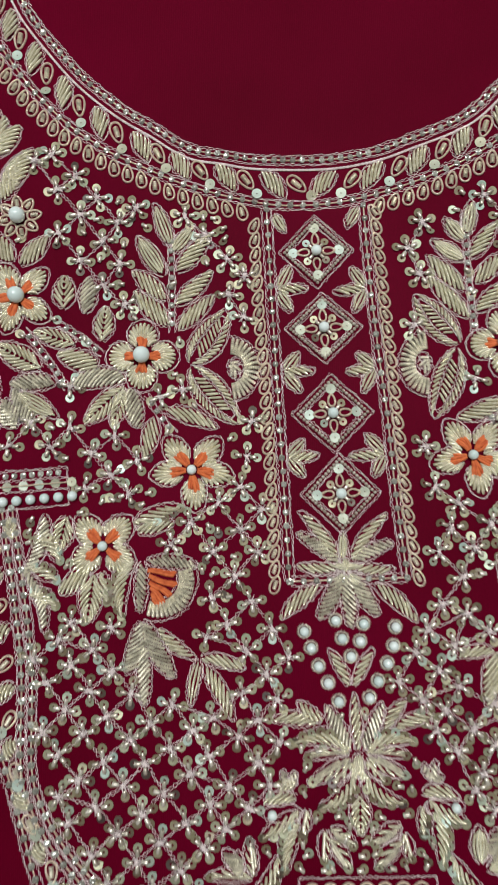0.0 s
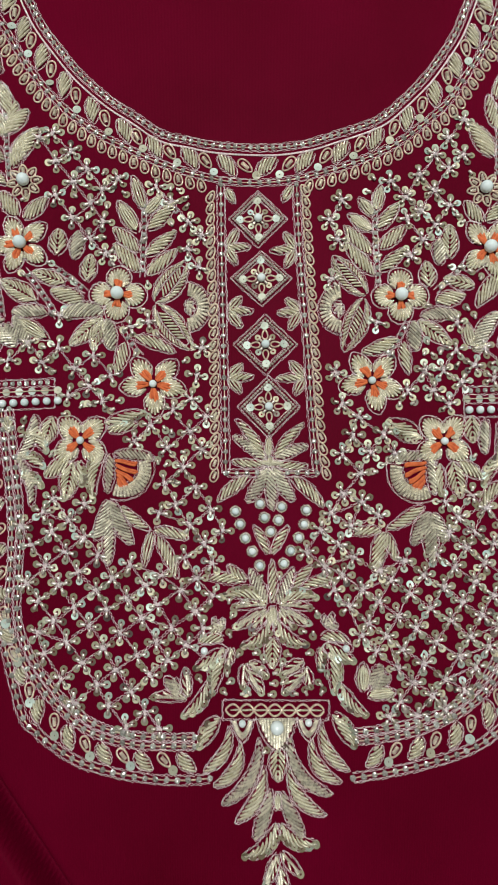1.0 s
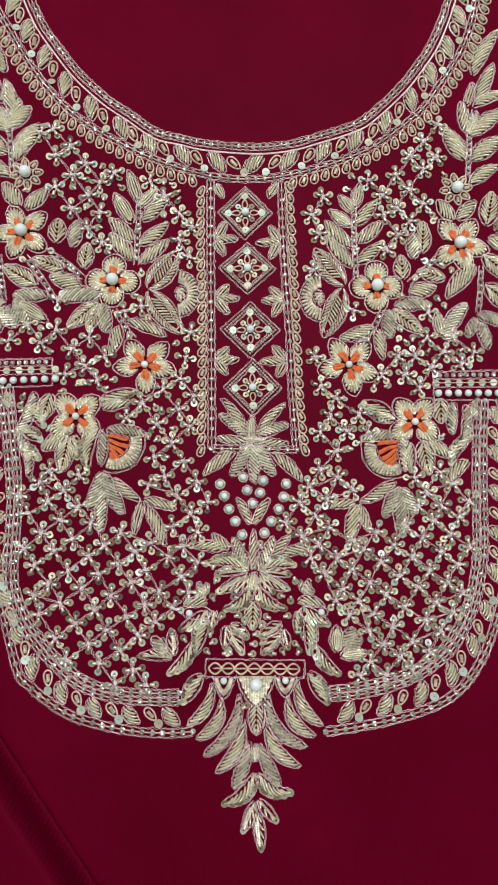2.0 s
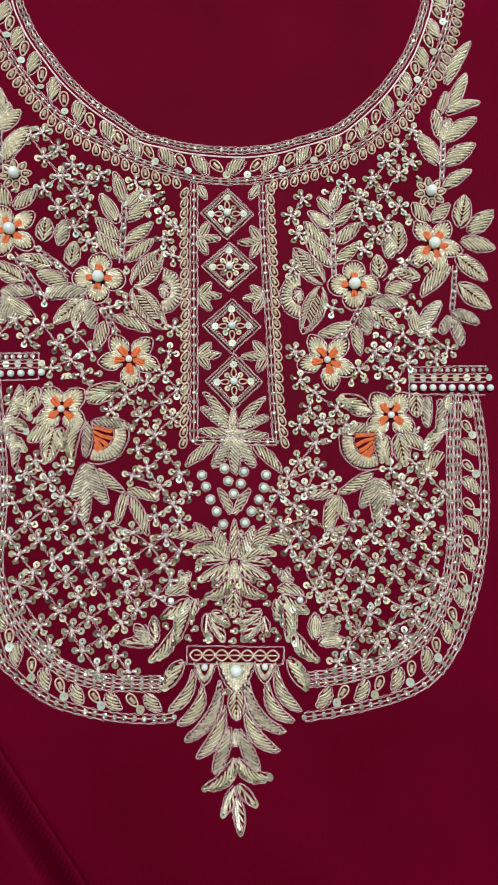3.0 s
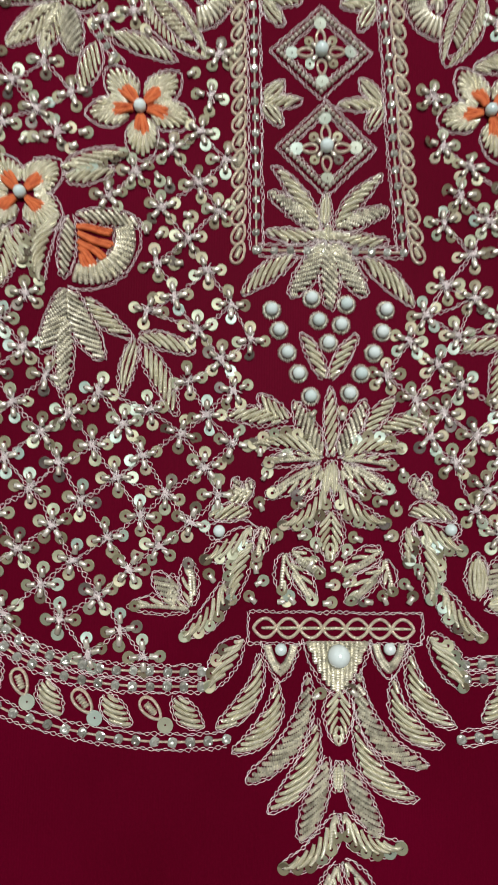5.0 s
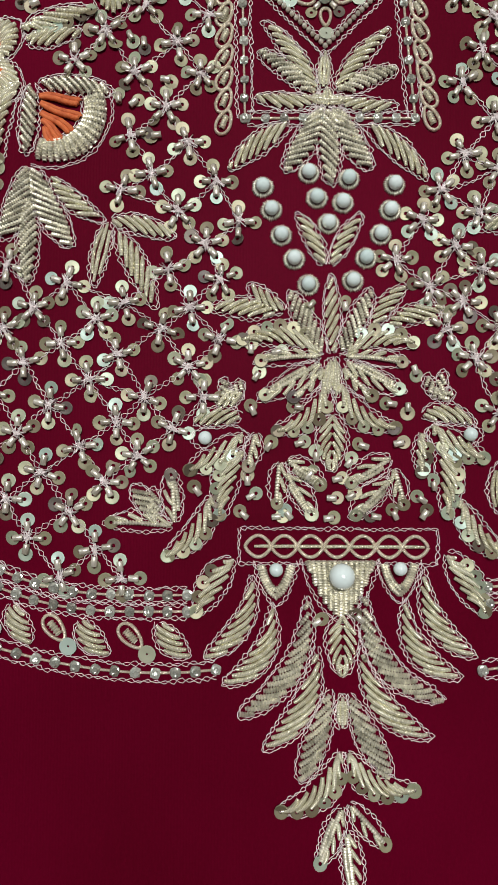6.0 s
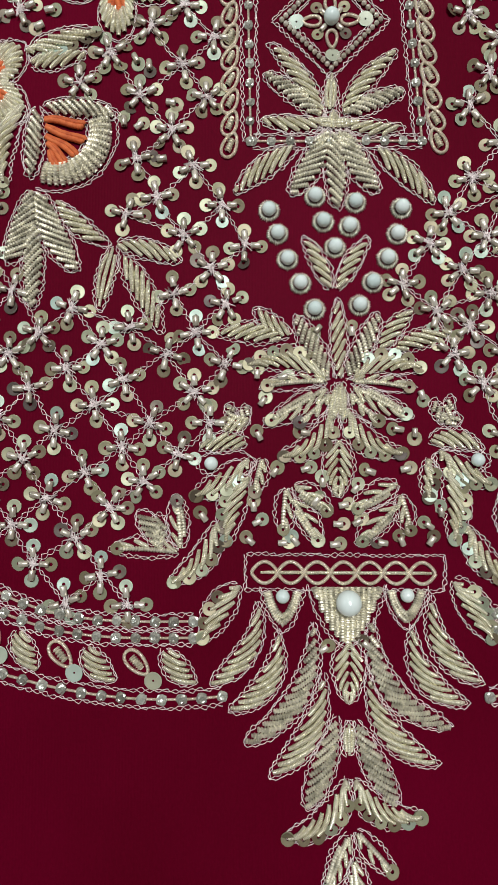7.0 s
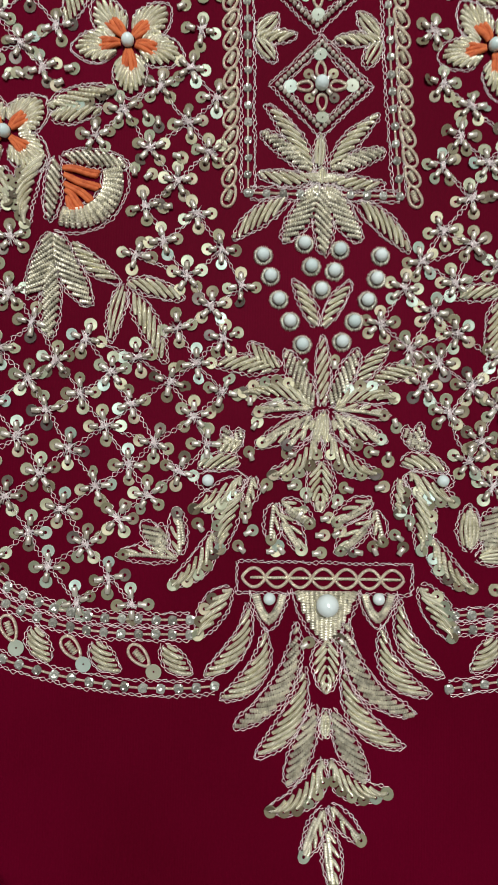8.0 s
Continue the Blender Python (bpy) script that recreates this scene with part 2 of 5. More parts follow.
def leaf(parent, x0, y0, x1, y1, wide, bend=0.0, style="d", name="leaf"):
    """A padded leaf from its base to its tip. d: slanting bullion; v: herringbone; c: crimped purl rows; s: long bullion with sequins
    along one margin; m: bullion beside purl; h: long wires; b: a leaf within a leaf; f and g: feathers widest near the tip, of bullion and of purl. Its chain-stitched outline is a part of its own."""
    mid = spine(x0, y0, x1, y1, bend)
    nor = normals(mid)
    n = len(mid) - 1
    length = sum(math.dist(a, b) for a, b in zip(mid, mid[1:]))
    half = wide / 2

    def width(u):
        u = min(max(u, 0.0), 1.0)
        skew, full = {"c": (0.95, 0.55), "f": (1.25, 0.8), "g": (1.3, 0.55)}.get(style, (0.85, 0.75))
        return half * max(0.0, math.sin(math.pi * u ** skew)) ** full

    def at(u, side):
        u = min(max(u, 0.0), 1.0) * n
        i = min(int(u), n - 1)
        k = u - i
        px, py = mid[i][0] + (mid[i + 1][0] - mid[i][0]) * k, mid[i][1] + (mid[i + 1][1] - mid[i][1]) * k
        w = width(u / n) * side
        return px + nor[i][0] * w, py + nor[i][1] * w

    body, purl = Shape(), Shape()
    pitch, r = {"c": (2.55, 0.75), "g": (3.3, 0.8), "f": (4.7, 0.82), "v": (3.0, 0.77), "h": (1.3, 0.7), "b": (2.7, 0.74), "s": (3.8, 0.84), "m": (3.8, 0.76)}.get(style, (3.85, 0.82))
    puff = 0.5 + min(wide, 9) * 0.07
    flip = (1 if bend > 0 else -1) if bend else (1 if rnd.random() < 0.5 else -1)
    count, ends = max(4, int(length / pitch)), []

    def wire(u0, s0, u1, s1, r=r, rise=puff, into=None):
        pts = []
        for k in range(5):
            q = k / 4
            s, u = s0 + (s1 - s0) * q, u0 + (u1 - u0) * q
            x, y = at(u, s)
            pts.append((x + rnd.uniform(-0.08, 0.08), y + rnd.uniform(-0.08, 0.08), 0.35 + rise * max(0.0, 1 - s * s) + rnd.uniform(-0.06, 0.06)))
        if into is not None:
            into.crimped(pts, r * rnd.uniform(0.9, 1.06))
        else:
            body.tube(pts, r * rnd.uniform(0.9, 1.06), 5)

    def row_of(spots):
        pts = []
        for k in range(6):
            u, s = spots[round((len(spots) - 1) * k / 5)]
            x, y = at(u, s)
            pts.append((x + rnd.uniform(-0.08, 0.08), y + rnd.uniform(-0.08, 0.08), 0.35 + puff * max(0.0, 1 - s * s) + rnd.uniform(-0.06, 0.06)))
        if style in "cg":
            body.crimped(pts, r * rnd.uniform(0.9, 1.06))
        else:
            body.tube(pts, r * rnd.uniform(0.9, 1.06), 6)

    if style in "dcfg":
        # straight slanting lines, each cut off where it meets the margins
        slope = math.tan(radians({"d": 27, "f": 21, "g": 31}.get(style, 41)))
        reach = half / slope
        for k in range(int((length + 2 * reach) / pitch) + 1):
            foot = -reach + pitch * (k + 0.5)
            inside = []
            for m in range(61):
                a = length * m / 60
                side, w = -flip * (a - foot) * slope, width(m / 60) * 0.94
                if w > 0.3 and abs(side) <= w:
                    inside.append((m / 60, side / width(m / 60)))
            if len(inside) * length / 60 > 2.4:
                row_of(inside)
    elif style == "v":
        lean = 0.62 * wide / length
        for k in range(count):
            u = 0.02 + 0.93 * k / count
            for side in (1, -1):
                wire(u, 0.06 * side, min(u + lean, 0.985), 0.9 * side, rise=puff * 0.8)
    elif style == "b":
        lean = 0.24 * wide / length
        for k in range(count):
            u = 0.03 + 0.9 * k / count
            for side in (1, -1):
                wire(u, 0.52 * side, min(u + lean, 0.985), 0.93 * side, rise=puff * 0.9)
            if 0.12 < u < 0.72:
                wire(u, -0.32, min(u + lean, 0.9), 0.32, rise=puff * 0.7)
    elif style == "h":
        for k in range(max(3, int(wide / 1.5))):
            s = -0.8 + 1.6 * k / (max(3, int(wide / 1.5)) - 1)
            wire(0.05 + 0.1 * abs(s), s * 0.95, 0.93 - 0.15 * abs(s), s * 0.95)
    elif style == "m":
        for k in range(max(3, int(length * 0.75 / pitch))):
            u = 0.02 + 0.62 * k / max(2, int(length * 0.75 / pitch) - 1)
            wire(u, 0.0, min(u + 0.8 * wide / length, 0.93), 0.78 * flip, rise=puff * 0.8)
        wire(0.06, -0.2 * flip, 0.85, -0.22 * flip, 0.78, puff * 0.6, purl)
        if wide > 6:
            wire(0.2, -0.66 * flip, 0.78, -0.62 * flip, 0.72, puff * 0.6, purl)
        ends.append(0.88)
    else:
        lean = min(1.25 * wide / length, 0.62)
        m = max(4, int(length / pitch))
        for k in range(m + 1):
            u = -lean * 0.75 + (0.97 + lean * 0.1) * k / m
            e = min(max(u + lean, 0.06), 0.95)
            wire(max(u, 0.01), -0.72 * flip, e, 0.55 * flip, rise=puff * 0.9)
            if e > 0.14:
                ends.append(e)
    ob = part(name, body, PURL if style in "cg" else GOLD, parent)
    if style == "m":
        part("crimped_wire", purl, PURL, ob, "crimped purl wire")
    rim = Shape()
    hem = []
    for k in range(41):
        u = k / 20 if k <= 20 else (40 - k) / 20
        side = 1 if k <= 20 else -1
        x, y = at(u, side)
        i = min(int(u * n), n)
        hem.append((x + nor[i][0] * side * 0.55, y + nor[i][1] * side * 0.55))
    chain(rim, hem)
    if style == "b":
        chain(rim, [at(0.1 + 0.78 * k / 20, 0.43) for k in range(21)] + [at(0.88 - 0.78 * k / 20, -0.43) for k in range(21)], lift=0.9)
    part("outline", rim, THREAD, ob, "rose-silver chain-stitched outline")
    for u in ends:
        x, y = at(u, (-0.1 if style == "m" else 0.66) * flip)
        placed("sequin", SEQUIN_MESH, ob, x, y, 0.9, rnd.uniform(0, 6), (rnd.gauss(0, 0.14), rnd.gauss(0, 0.14)), rnd.uniform(0.95, 1.1))
    return ob


def sprig(x, y, label, group=""):
    return thing("leaf_sprig", x, y, label, "embroidered sprig", group)


def star_arm(parent, x, y, ang, reach):
    """A bugle bead that holds down a sequin at its outer end."""
    c, s = math.cos(ang), math.sin(ang)
    placed("sequin", SEQUIN_MESH, parent, x + c * reach, y + s * reach, 0.15, rnd.uniform(0, 6), (rnd.gauss(0, 0.13), rnd.gauss(0, 0.13)), rnd.uniform(1.0, 1.12))
    placed("bugle_bead", BUGLE_MESH, parent, x + c * (reach - 3.4), y + s * (reach - 3.4), 0.2, ang, (0, rnd.uniform(-0.12, 0.02)), rnd.uniform(0.92, 1.05))


def star(x, y):
    """A four- or five-armed beaded star with a knot of thread at its heart."""
    ob = thing("beaded_star", x, y, "small star of sequins and silver bugle beads sewn on maroon cloth", "beaded star", "beaded stars of the yoke")
    STARS.append((x, y))
    turn = math.pi / 2 + rnd.uniform(-0.3, 0.3)
    arms = 5 if rnd.random() < (0.85 if x > 0 else 0.35) else 4
    for k in range(arms):
        star_arm(ob, x, y, turn + k * 2 * math.pi / arms + rnd.uniform(-0.18, 0.18), rnd.uniform(5.1, 5.9))
    knot, way, ang = Shape(), [], rnd.uniform(0, 6)
    for k in range(14):
        l = rnd.uniform(1.5, 3.6)
        way.append((x + l * math.cos(ang), y + l * math.sin(ang), 0.6 + rnd.uniform(0, 1.3)))
        way.append((x + rnd.uniform(-0.9, 0.9), y + rnd.uniform(-0.9, 0.9), 2.0 + rnd.uniform(-0.3, 0.3)))
        ang += math.pi + rnd.uniform(-1.2, 1.2)
    knot.tube(way, 0.2, 4, taper=False)
    part("knot", knot, THREAD, ob, "tangled silver thread knot")
    return ob


def loose_bead(x, y, ang):
    ob = thing("beaded_sequin", x, y, "single sequin held by a short silver bugle bead", "sequin", "single sequins of the centre")
    star_arm(ob, x, y, ang, 1.9)
    return ob


def pearl(parent, x, y, size=1.0, wreath=False, name="pearl"):
    ob = placed(name, PEARL_MESH, parent, x, y, 0.1, rnd.uniform(0, 6), size=size * 0.94)
    if wreath:
        way = []
        for k in range(60):
            a, out = 2 * math.pi * k / 60, k % 2
            r = (rnd.uniform(3.3, 3.65) if out else 2.5) * size
            way.append((x + r * math.cos(a), y + r * math.sin(a), 0.35 if out else 0.9))
        ring = Shape().tube(way, 0.44, 5, closed=True)
        part("wreath", ring, PURL, parent, "ring of crimped wire round the pearl")
    return ob


def loop(parent, x, y, ang, length, wide, core=True, name="wire_loop"):
    """An oval of smooth wire, with a short crimped wire lying in it."""
    c, s = math.cos(ang), math.sin(ang)
    out = Shape()
    pts = []
    for k in range(18):
        a = 2 * math.pi * k / 18
        u, v = math.cos(a) * length / 2, math.sin(a) * wide / 2 * (1 - 0.25 * math.cos(a))
        pts.append((x + c * u - s * v, y + s * u + c * v, 0.5))
    out.tube(pts, 0.58, 5, closed=True)
    ob = part(name, out, LOOP, parent)
    if core:
        mid = Shape()
        mid.crimped([(x + c * u, y + s * u, 0.45) for u in (-length * 0.27, 0, length * 0.27)], min(1.25, wide * 0.22))
        part("core_wire", mid, PURL, ob)
    return ob


def petal(parent, x, y, ang, reach, spread, pointed):
    """One petal, fan-stitched from the heart to a scalloped rim, with an outline."""

    def rim_at(v):
        k = max(0.0, math.cos(v * math.pi / 2))
        low = 0.5 if pointed else 0.58
        return reach * (low + (1 - low) * (k ** 0.75 if not pointed else 0.6 * k + 0.4 * (1 - abs(v)))) if abs(v) < 1 else reach * low

    def at(v, q, twist=0.0):
        """v: -1 to 1 across the petal; q: share of the way to the rim."""
        b = ang + spread * v * (0.86 + 0.1 * q) + twist
        d = rim_at(v) * q
        return x + math.cos(b) * d, y + math.sin(b) * d

    body = Shape()
    n = max(8, int(2 * spread * reach * 0.8 / 1.75))
    for k in range(n):
        v = -0.96 + 1.92 * k / (n - 1)
        pts = []
        for q in (0.0, 0.25, 0.55, 0.8, 1.0):
            px, py = at(v * (0.8 + 0.2 * q), 0.5 + 0.46 * q - 0.1 * abs(v) * (1 - q), 0.05 * (1 - q))
            pts.append((px, py, 0.35 + 1.0 * math.sin(math.pi * (0.12 + 0.76 * q)) + rnd.uniform(-0.06, 0.06)))
        body.tube(pts, 0.92 * rnd.uniform(0.88, 1.08), 6)
    ob = part("petal", body, GOLD, parent)
    rim = Shape()
    chain(rim, [at(-0.98, 0.6)] + [at(-0.98 + 1.96 * k / 20, 1.06) for k in range(21)] + [at(0.98, 0.6)], wide=0.42)
    part("outline", rim, THREAD, ob)
    return ob


def flower(x, y, reach, angles, bead, pointed, label):
    """A flower of padded petals, with orange floss at the foot of each petal and a pearl at its heart."""
    ob = thing("embroidered_flower", x, y, label, "embroidered flower", "orange-hearted flowers of the yoke")
    for a in angles:
        petal(ob, x, y, radians(a), reach, math.pi / len(angles), pointed)
    for a in angles:
        tuft = Shape()
        for k in range(4):
            b = radians(a) + (k - 1.5) * 0.15 + rnd.uniform(-0.04, 0.04)
            r0, r1 = reach * 0.14, reach * rnd.uniform(0.47, 0.58)
            w = rnd.uniform(-0.5, 0.5)
            pts = [(x + math.cos(b) * (r0 + (r1 - r0) * q) - math.sin(b) * w * math.sin(q * 5), y + math.sin(b) * (r0 + (r1 - r0) * q) + math.cos(b) * w * math.sin(q * 5), 0.8 + 0.8 * math.sin(0.5 + 2.4 * q)) for q in (0, 0.2, 0.4, 0.6, 0.8, 0.93, 1)]
            tuft.tube(pts, rnd.uniform(0.8, 1.0), 6)
        part("floss_tuft", tuft, FLOSS, ob, "orange cotton floss stitches")
    pearl(ob, x, y, bead).location.z = 0.3 * MM
    return ob


def stem(x, y, pts, stones=True, name="embroidered_vine", wide=1.5, gap=4.6):
    """Two chain-stitched lines, with stones in between."""
    ob = thing(name, x, y, "vine of stones between two chain-stitched lines of silver thread", "embroidered vine", "vines of the yoke")
    line = smooth_line(pts, 1.0)
    for by in (wide, -wide):
        part("chain_stitch", chain(Shape(), offset(line, by)), THREAD, ob)
    if stones:
        for p in even(line, gap)[1:-1]:
            placed("rhinestone", STONE_MESH, ob, p[0], p[1], 0.1, rnd.uniform(0, 3), (rnd.gauss(0, 0.1), rnd.gauss(0, 0.1)), 0.8)
    return ob


def stone_row(parent, line, gap, wide, size=1.0, both=True):
    """Stones on a wire between chain-stitched lines."""
    rail = Shape()
    rail.tube([(p[0], p[1], 0.35) for p in even(line, 3.0)], 0.42, 5)
    part("rail_wire", rail, LOOP, parent)
    for by in ((wide, -wide) if both else (wide,)):
        part("chain_stitch", chain(Shape(), offset(line, by), 2.7, 0.6, 0.15), THREAD, parent)
    run = even(line, gap)
    for p, n in zip(run, normals(run)):
        placed("rhinestone", STONE_MESH, parent, p[0] + rnd.uniform(-0.2, 0.2), p[1] + rnd.uniform(-0.2, 0.2), 0.2, math.atan2(n[1], n[0]) + rnd.uniform(-0.3, 0.3), (rnd.gauss(0, 0.12), rnd.gauss(0, 0.12)), size * rnd.uniform(0.95, 1.05))


def rope(parent, line, name="thread_line"):
    """A twisted two-ply thread."""
    out = Shape()
    run = even(line, 0.55)
    nor = normals(run)
    for sign in (1, -1):
        out.tube([(p[0] + n[0] * 0.42 * sign * math.sin(k * 0.9), p[1] + n[1] * 0.42 * sign * math.sin(k * 0.9), 0.5 + 0.25 * sign * math.cos(k * 0.9)) for k, (p, n) in enumerate(zip(run, nor))], 0.34, 4, taper=False)
    return part(name, out, THREAD, parent)


def purl_patch(parent, outline_fn, rows, r=0.8):
    """Rows of crimped wire laid side by side, each one a part: outline_fn(k) gives the points of row k."""
    for k in range(rows):
        ob = part("crimped_wire", Shape().crimped(outline_fn(k), r * rnd.uniform(0.93, 1.05)), PURL, parent)
    return ob


# ---- room: unseen, added round the cloth for bounce light and reflections ----
def slab(name, x0, y0, z0, x1, y1, z1, mat, label):
    bm = bmesh.new()
    bmesh.ops.create_cube(bm, size=1.0)
    for v in bm.verts:
        v.co = Vector(((x0 + x1) / 2 + v.co.x * (x1 - x0), (y0 + y1) / 2 + v.co.y * (y1 - y0), (z0 + z1) / 2 + v.co.z * (z1 - z0)))
    me = bpy.data.meshes.new(name)
    bm.to_mesh(me)
    me.materials.append(mat)
    return tagged(new(name, me), label, name.split("_")[0], kind="structure")


slab("floor", -2, -2, -0.13, 2, 2, -0.03, FLOOR, "plain grey floor under the spread cloth")
# Unseen walls, toned so that the wires reflect darker sides.
slab("wall_north", -2, 2, -0.13, 2, 2.1, 2.7, WALL, "plain brown wall, unseen, added for the metal to reflect")
slab("wall_south", -2, -2.1, -0.13, 2, -2, 2.7, WALL, "plain brown wall, unseen, added for the metal to reflect")
slab("wall_east", 2, -2.1, -0.13, 2.1, 2.1, 2.7, WALL, "plain brown wall, unseen, added for the metal to reflect")
slab("wall_west", -2.1, -2.1, -0.13, -2, 2.1, 2.7, WALL, "plain brown wall, unseen, added for the metal to reflect")
slab("ceiling", -2.1, -2.1, 2.7, 2.1, 2.1, 2.8, CEILING, "plain white ceiling, unseen, added for the metal to reflect")


def cloth():
    """The spread cloth: flat under the embroidery, with slack waves outside it and one soft fold."""
    nx, ny, x0, x1, y0, y1 = 400, 450, -460.0, 460.0, -520.0, 520.0
    v, f = [], []
    for j in range(ny + 1):
        for i in range(nx + 1):
            x, y = x0 + (x1 - x0) * i / nx, y0 + (y1 - y0) * j / ny
            d = (x + 154.8) * -0.810 + (y + 206.2) * -0.586
            down = min(1.0, max(0.0, (d + 11) / 16))
            up = min(1.0, max(0.0, (d - 4) / 8))
            z = -25.0 * down * down * (3 - 2 * down) + 26.5 * up * up * (3 - 2 * up)
            out = max(0.0, max(abs(x) - 190, abs(y) - 265) / 120)
            z += min(1.0, out) * 3.0 * noise.noise(Vector((x / 90, y / 140, 3)))
            v.append((x * MM, y * MM, z * MM))
    for j in range(ny):
        for i in range(nx):
            a = j * (nx + 1) + i
            f.append((a, a + 1, a + nx + 2, a + nx + 1))
    ring = [i for i in range(nx + 1)] + [j * (nx + 1) + nx for j in range(1, ny + 1)] + [ny * (nx + 1) + i for i in range(nx - 1, -1, -1)] + [j * (nx + 1) for j in range(ny - 1, 0, -1)]
    n, m = len(v), len(ring)
    v += [(v[k][0], v[k][1], -0.0295) for k in ring]
    for k in range(m):
        f.append((ring[k], n + k, n + (k + 1) % m, ring[(k + 1) % m]))
    f.append(tuple(n + k for k in reversed(range(m))))
    me = bpy.data.meshes.new("cloth")
    me.from_pydata(v, [], f)
    me.polygons.foreach_set("use_smooth", [True] * len(me.polygons))
    me.materials.append(CLOTH)
    return tagged(new("cloth", me), "smooth deep maroon dress cloth spread flat, softly folded", "cloth")


cloth()

# ---- embroidery ----
STARS = []


def ringed_pearl(x, y):
    ob = thing("ringed_pearl", x, y, "mint-white pearl in a ring of crimped gold wire", "pearl", "ringed pearls below the strip")
    pearl(ob, x, y, 1.0, True)


def lone_pearl(x, y, size):
    ob = thing("sewn_pearl", x, y, "single mint-white pearl in a thread loop among gold leaves", "pearl")
    pearl(ob, x, y, size)
    side = 1 if x > 0 else -1
    line = [(x - side * 5 + 9.5 * math.cos(k * math.pi / 12), y + 4.4 * math.sin(k * math.pi / 12)) for k in range(25)]
    part("thread_loop", chain(Shape(), line), THREAD, ob)


def daisy(x, y):
    """Eight wire loops round a pearl."""
    ob = thing("looped_daisy", x, y, "daisy of gold wire loops round a mint-white pearl", "embroidered flower", "looped daisies")
    for k in range(8):
        a = 2 * math.pi * k / 8 + 0.15
        loop(ob, x + 7.9 * math.cos(a), y + 7.9 * math.sin(a), a, 7.4, 5.0, True)
    pearl(ob, x, y, 1.75)


def diamond(x, y, half, tall):
    """A lozenge of bead wire and chain stitch round a pearl cross."""
    ob = thing("diamond_motif", x, y, "beaded diamond with a pearl cross, sewn in the centre strip", "diamond motif", "diamonds of the centre strip")
    corners = [(x, y + tall), (x + half, y), (x, y - tall), (x - half, y)]
    for k in range(4):
        a, b = corners[k], corners[(k + 1) % 4]
        part("chain_stitch", chain(Shape(), [a, b]), THREAD, ob)
        ai, bi = [(x + (p[0] - x) * 0.84, y + (p[1] - y) * 0.84) for p in (a, b)]
        for p in even([ai, bi], 1.95)[:-1]:
            placed("small_bead", BEAD_MESH, ob, p[0], p[1], 0.05, rnd.uniform(0, 6))
        am, bm_ = [(x + (p[0] - x) * 0.72, y + (p[1] - y) * 0.72) for p in (a, b)]
        part("inner_chain", chain(Shape(), [am, bm_]), THREAD, ob)
    for k in range(4):
        a = k * math.pi / 2 + 0.04
        c, s = math.cos(a), math.sin(a)
        loop(ob, x + c * 6.4, y + s * 6.4, a, 6.0, 3.4, False)
        far = 11.6 if k % 2 == 0 else 12.2
        placed("large_sequin", DISC_MESH, ob, x + c * far, y + s * far, 0.3, rnd.uniform(0, 6), (rnd.gauss(0, 0.1), rnd.gauss(0, 0.1)), 0.85)
        b = a + math.pi / 4
        placed("sequin", SEQUIN_MESH, ob, x + 6.6 * math.cos(b), y + 6.6 * math.sin(b), 0.2, 0, (rnd.gauss(0, 0.12), rnd.gauss(0, 0.12)), 0.95)
        placed("bugle_bead", BUGLE_MESH, ob, x + 2.6 * math.cos(b), y + 2.6 * math.sin(b), 0.2, b, size=0.8)
    pearl(ob, x, y, 1.15)


def fan_flower(ax, ay, cx, cy, side):
    """A half-open flower seen from its side: a purl arch round orange floss that fans out of its foot."""
    ob = thing("fan_flower", ax, ay, "half-open flower of crimped gold wire with fanned orange floss", "embroidered flower", "fan flowers of the yoke")
    face = math.atan2(cy - ay, cx - ax)
    ox, oy = ax + (cx - ax) * 0.3, ay + (cy - ay) * 0.3
    n = 17
    for k in range(n):
        a = face - side * (1.35 - 2.05 * k / (n - 1))
        c, s = math.cos(a), math.sin(a)
        r0, r1 = 10.8, 19.4 - 2.5 * abs(k / (n - 1) - 0.5)
        purl = Shape().crimped([(ox + c * r, oy + s * r, 0.4 + h) for r, h in ((r0, 0.1), (r0 + 1.6, 1.0), ((r0 + r1) / 2, 1.4), (r1 - 1.6, 1.0), (r1, 0.1))], 0.98)
        body = part("crimped_wire", purl, PURL, ob)
    rim = Shape()
    for r in (9.9, 20.2):
        chain(rim, [(ox + r * math.cos(face - side * (1.45 - 2.25 * k / 20)), oy + r * math.sin(face - side * (1.45 - 2.25 * k / 20))) for k in range(21)])
    part("outline", rim, THREAD, body)
    for k in range(5):
        drop = radians(8 + 13 * k)
        c, s = side * math.cos(drop), -math.sin(drop)
        fx, fy = ax + side * 0.4 * k, ay + 2.0 - 2.7 * k
        tuft = Shape()
        reach = (14.0, 14.5, 12.5, 11.5, 9.0)[k]
        for w in (-0.45, 0.45):
            pts = []
            for q in (0, 0.2, 0.4, 0.6, 0.8, 0.95, 1):
                e = reach * q * (1.0 if w > 0 else 0.95)
                off = w * (0.6 + 1.0 * q) * (1.0 if q < 1 else 0.2) + 0.4 * math.sin(q * 6 + k * 2)
                pts.append((fx + c * e - s * off, fy + s * e + c * off, 0.5 + 0.6 * math.sin(0.4 + 2.4 * q)))
            tuft.tube(pts, 0.95, 6)
        part("floss_tuft", tuft, FLOSS, ob, "orange cotton floss stitches")
    leaf(ob, ax - side * 0.5, ay + 6.0, ax + side * 25, ay + 3.0, 6.5, 0.05 * side, "c", "sepal")
    leaf(ob, ax - side * 2.5, ay + 6.5, ax - side * 4.4, ay - 18, 6.0, 0.0, "c", "sepal")


